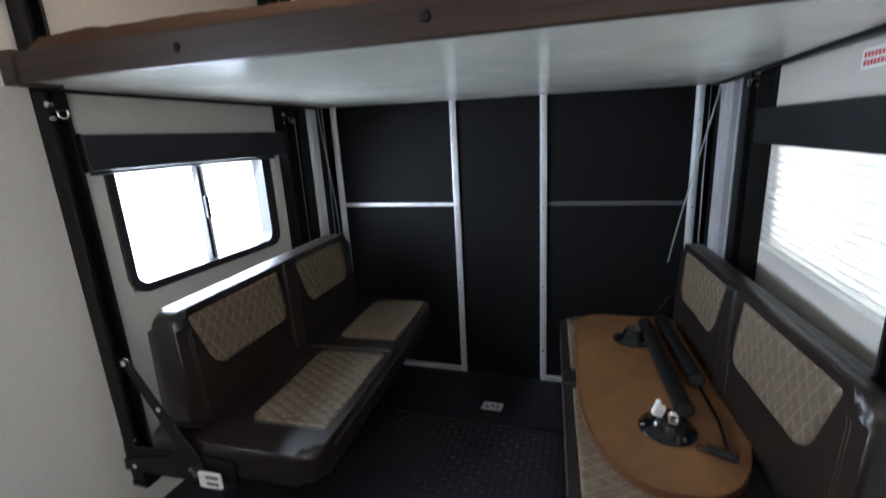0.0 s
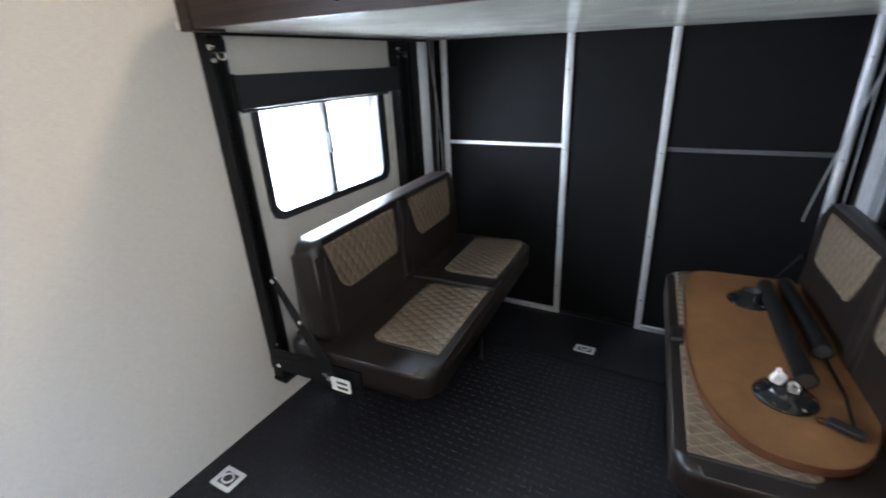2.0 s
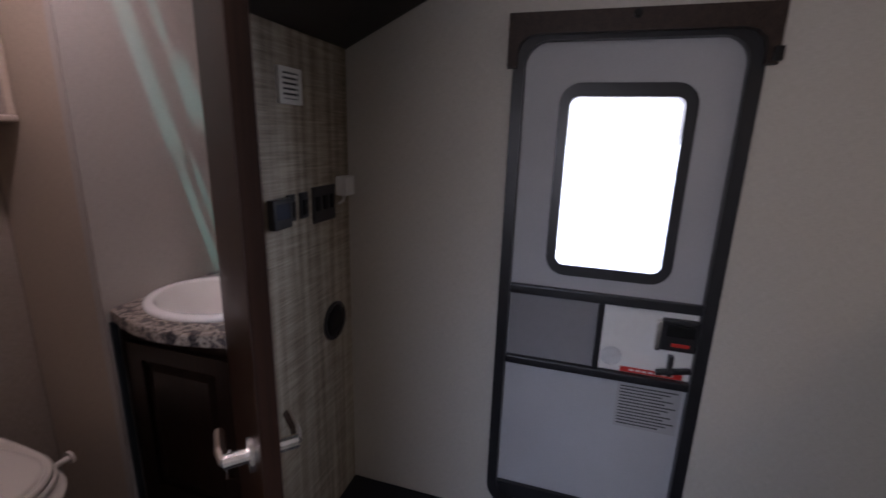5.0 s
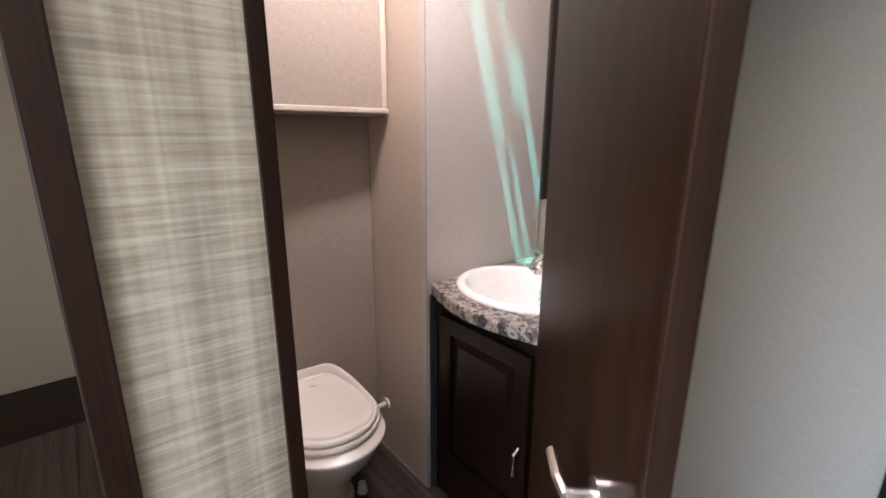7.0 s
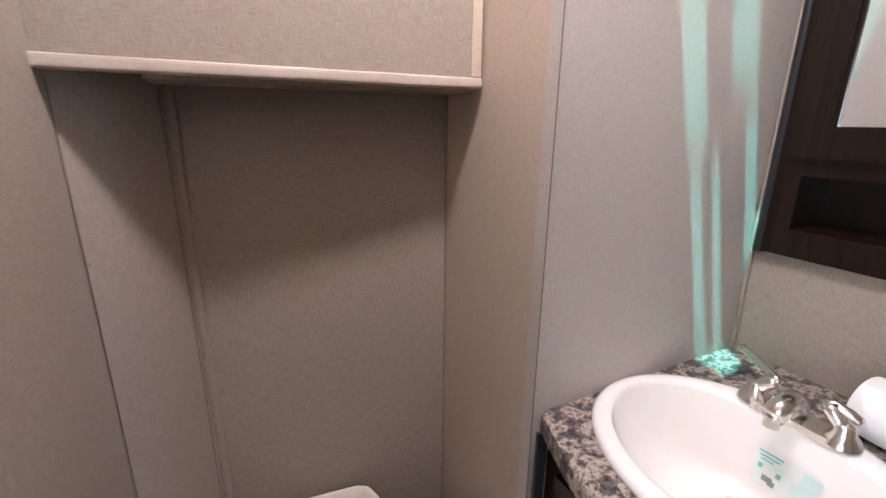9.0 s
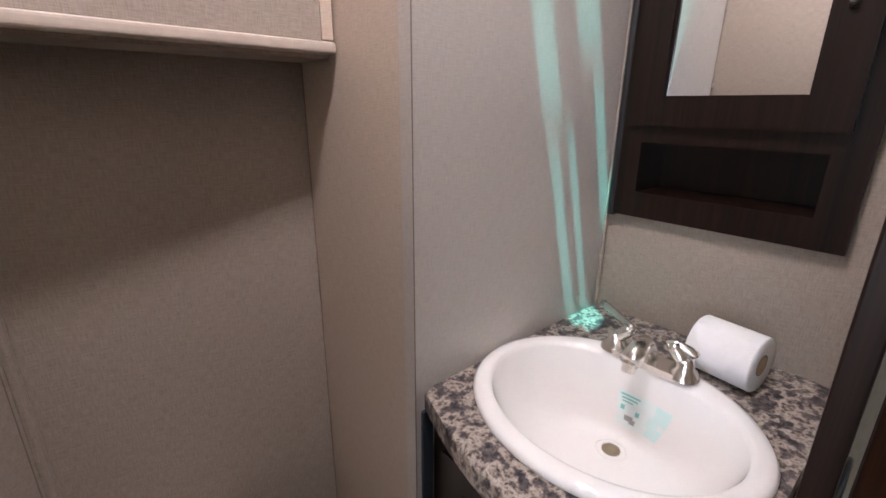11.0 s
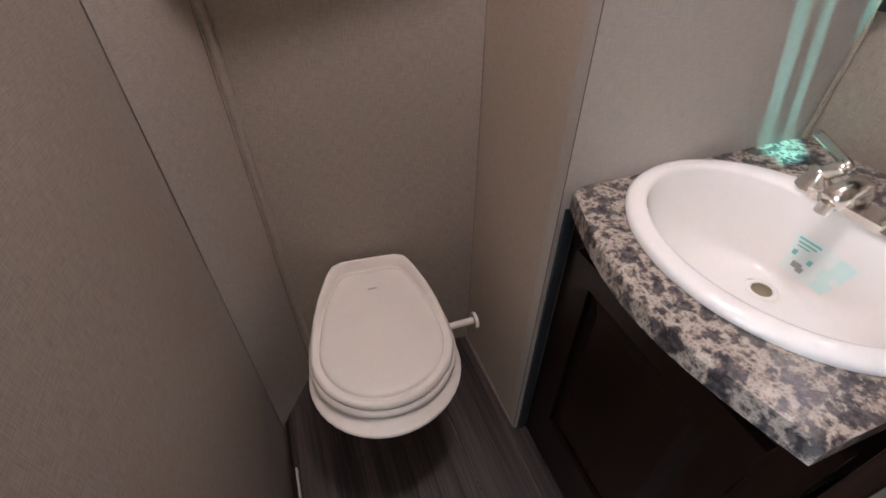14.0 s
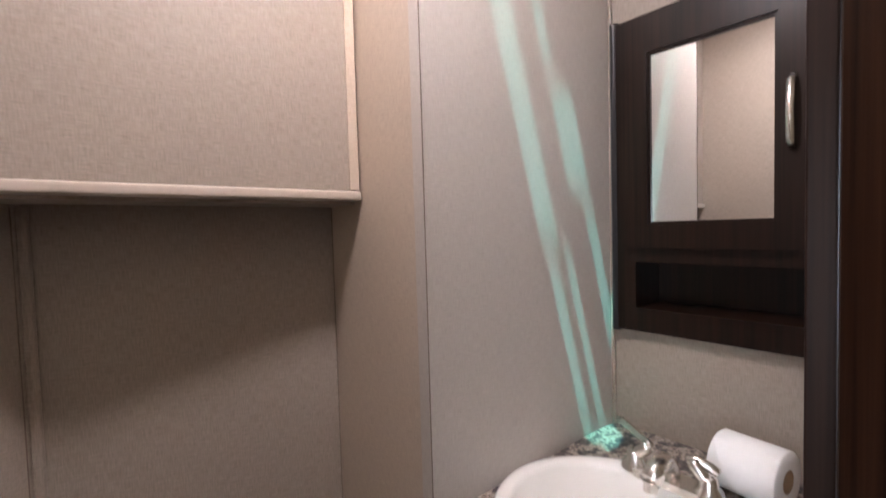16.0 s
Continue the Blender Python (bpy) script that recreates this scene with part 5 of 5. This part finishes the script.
part("mirror", box((-0.890, 1.462, 0.022), (-0.635, 1.858, 0.026)), M_MIRROR, mc, "small mirror pane")
part("bead", frame_ring([(-0.884, 1.468), (-0.641, 1.468), (-0.641, 1.852), (-0.884, 1.852)], [(-0.878, 1.474), (-0.647, 1.474), (-0.647, 1.846), (-0.878, 1.846)], 0.026, 0.030), M_CABWOOD, mc)
part("handle", tube([(-0.618, 1.600, 0.034), (-0.618, 1.612, 0.052), (-0.618, 1.664, 0.058), (-0.618, 1.716, 0.052), (-0.618, 1.728, 0.034)], 0.007), M_CHROME, mc, "nickel bow handle", True)
for p, q in (((-0.925, 1.264, -0.10), (-0.597, 1.271, -0.001)), ((-0.925, 1.381, -0.10), (-0.597, 1.388, -0.001)), ((-0.927, 1.264, -0.10), (-0.921, 1.388, -0.001)), ((-0.601, 1.264, -0.10), (-0.595, 1.388, -0.001)), ((-0.927, 1.264, -0.106), (-0.595, 1.388, -0.1005))):
    part("niche_board", box(p, q), M_CABWOOD, mc)

# ---------- toilet ----------
def egg(k=1.0, grow=0.0, back=1.0):
    """Outline of the seat: round towards -y (front), narrowing to a flat back."""
    pts = []
    for q in range(25):
        a = math.pi + math.pi * q / 24
        pts.append(((0.158 + grow) * k * math.cos(a), -0.068 + (0.158 + grow) * k * math.sin(a)))
    side = [(0.156, -0.02), (0.148, 0.04), (0.134, 0.095), (0.114, 0.148), (0.104, 0.170), (0.094, 0.186), (0.072, 0.196)]
    rt = [((x + grow) * k, -0.068 + (y * back + 0.068 + grow * 0.6) * k) for x, y in side]
    return pts + rt + [(-x, y) for x, y in rt[::-1]]


def loft(layers, cap=True):
    bm = bmesh.new()
    rings = [[bm.verts.new((x + dx, y + dy, z)) for x, y in o] for o, z, dx, dy in layers]
    n = len(rings[0])
    for u, w in zip(rings, rings[1:]):
        for k in range(n):
            bm.faces.new((u[k], u[(k + 1) % n], w[(k + 1) % n], w[k]))
    bm.faces.new(rings[-1])
    if cap:
        bm.faces.new(rings[0][::-1])
    return bm


to = thing("toilet", pose(-0.253, -1.180, ZB0, 0, 0, 173.0) @ Matrix.Diagonal((1.055, 1.02, 1.0, 1.0)), "bone white plastic camper toilet with closed lid", "toilet")
part("bowl", loft([(egg(0.48), 0.0, 0, 0.085), (egg(0.48), 0.05, 0, 0.08), (egg(0.58), 0.15, 0, 0.055), (egg(0.90), 0.27, 0, -0.003), (egg(1.0, 0.004), 0.335, 0, -0.018), (egg(1.0, 0.012), 0.358, 0, -0.024), (egg(1.0, 0.014), 0.366, 0, -0.024), (egg(1.0, 0.011), 0.370, 0, -0.023), (egg(1.0, 0.002), 0.374, 0, -0.008), (egg(0.98, 0.0), 0.383, 0, -0.006)]), M_TOILET, to, "", True)
part("seat", loft([(egg(1.0, 0.004), 0.384, 0, 0), (egg(1.0, 0.008), 0.390, 0, 0), (egg(1.0, 0.008), 0.400, 0, 0), (egg(1.0, 0.002), 0.406, 0, 0)]), M_TOILET, to, "", True)
def raised(z, h):
    """Height of the lid's rim: it climbs towards the flat back."""
    def f(x, y):
        q = min(1.0, max(0.0, (y + 0.04) / 0.24))
        return z + h * q * q * (3 - 2 * q)
    return f


lid_layers = [(1.0, 0.0, raised(0.408, 0.0)), (1.0, 0.002, raised(0.414, 0.006)), (1.0, 0.001, raised(0.421, 0.028)), (1.0, -0.003, raised(0.427, 0.037)), (1.0, -0.007, raised(0.428, 0.038)), (1.0, -0.012, raised(0.4265, 0.034)), (0.992, -0.016, raised(0.4225, 0.012)), (0.982, -0.017, raised(0.4225, 0.002)), (0.975, -0.017, raised(0.428, 0.0)), (0.955, -0.018, raised(0.433, -0.002)), (0.87, -0.019, raised(0.4345, -0.003)), (0.6, -0.016, raised(0.4365, -0.004)), (0.3, -0.008, raised(0.4372, -0.004)), (0.05, 0.0, raised(0.4374, -0.004))]
bm = bmesh.new()
rings = [[bm.verts.new((x, y, f(x, y))) for x, y in egg(kk, g)] for kk, g, f in lid_layers]
for u, w in zip(rings, rings[1:]):
    for k in range(len(u)):
        bm.faces.new((u[k], u[(k + 1) % len(u)], w[(k + 1) % len(u)], w[k]))
bm.faces.new(rings[-1])
bm.faces.new(rings[0][::-1])
part("lid", bm, M_TOILET, to, "", True)
part("makers_mark", box((-0.012, 0.105, 0.4312), (0.010, 0.107, 0.4350)), M_PAPER, to)
part("foot_flange", loft([(egg(0.60), 0.0, 0, 0.085), (egg(0.60), 0.018, 0, 0.085), (egg(0.53), 0.034, 0, 0.083)]), M_TOILET, to, "", True)
part("bolt_cap", rod((0.118, -0.02, 0.0), (0.118, -0.02, 0.040), 0.020, None, 14, 0.014), M_TOILET, to)
part("flush_lever", rod((0.10, 0.04, 0.29), (0.252, 0.046, 0.300), 0.010, None, 12), M_TOILET, to)
part("lever_pad", rod((0.250, 0.046, 0.300), (0.259, 0.047, 0.300), 0.023, None, 16), M_TOILET, to)

tagged(link_mesh("trim_bath_base", box((0.0400, -1.10, ZB0), (0.0445, -0.60, ZB0 + 0.02), 0.001), M_WHITEPLAST), "thin pale edge strip along the bathroom wall", "trim", "", "structure")
for x, y in ((0.62, -1.35), (0.72, -0.95)):
    fs = thing("floor_socket", pose(x, y, 0.0), "round black table socket set in the hall floor", "floor socket", "floor sockets")
    part("rim", lathe([(0.0005, 0.003), (0.055, 0.003), (0.075, 0.006), (0.082, 0.0)], None, 32), M_BLACKPLAST, fs, "", True)

# ---------- planks, last ----------
planks(bathfloor, XL + 0.035, 0.05, -1.55, YP - 0.03, ZB0)
planks(bpy.data.objects["floor_hall"], 0.34, XR, -2.6, YP - 0.045, 0.0, 0.15, 1.1)
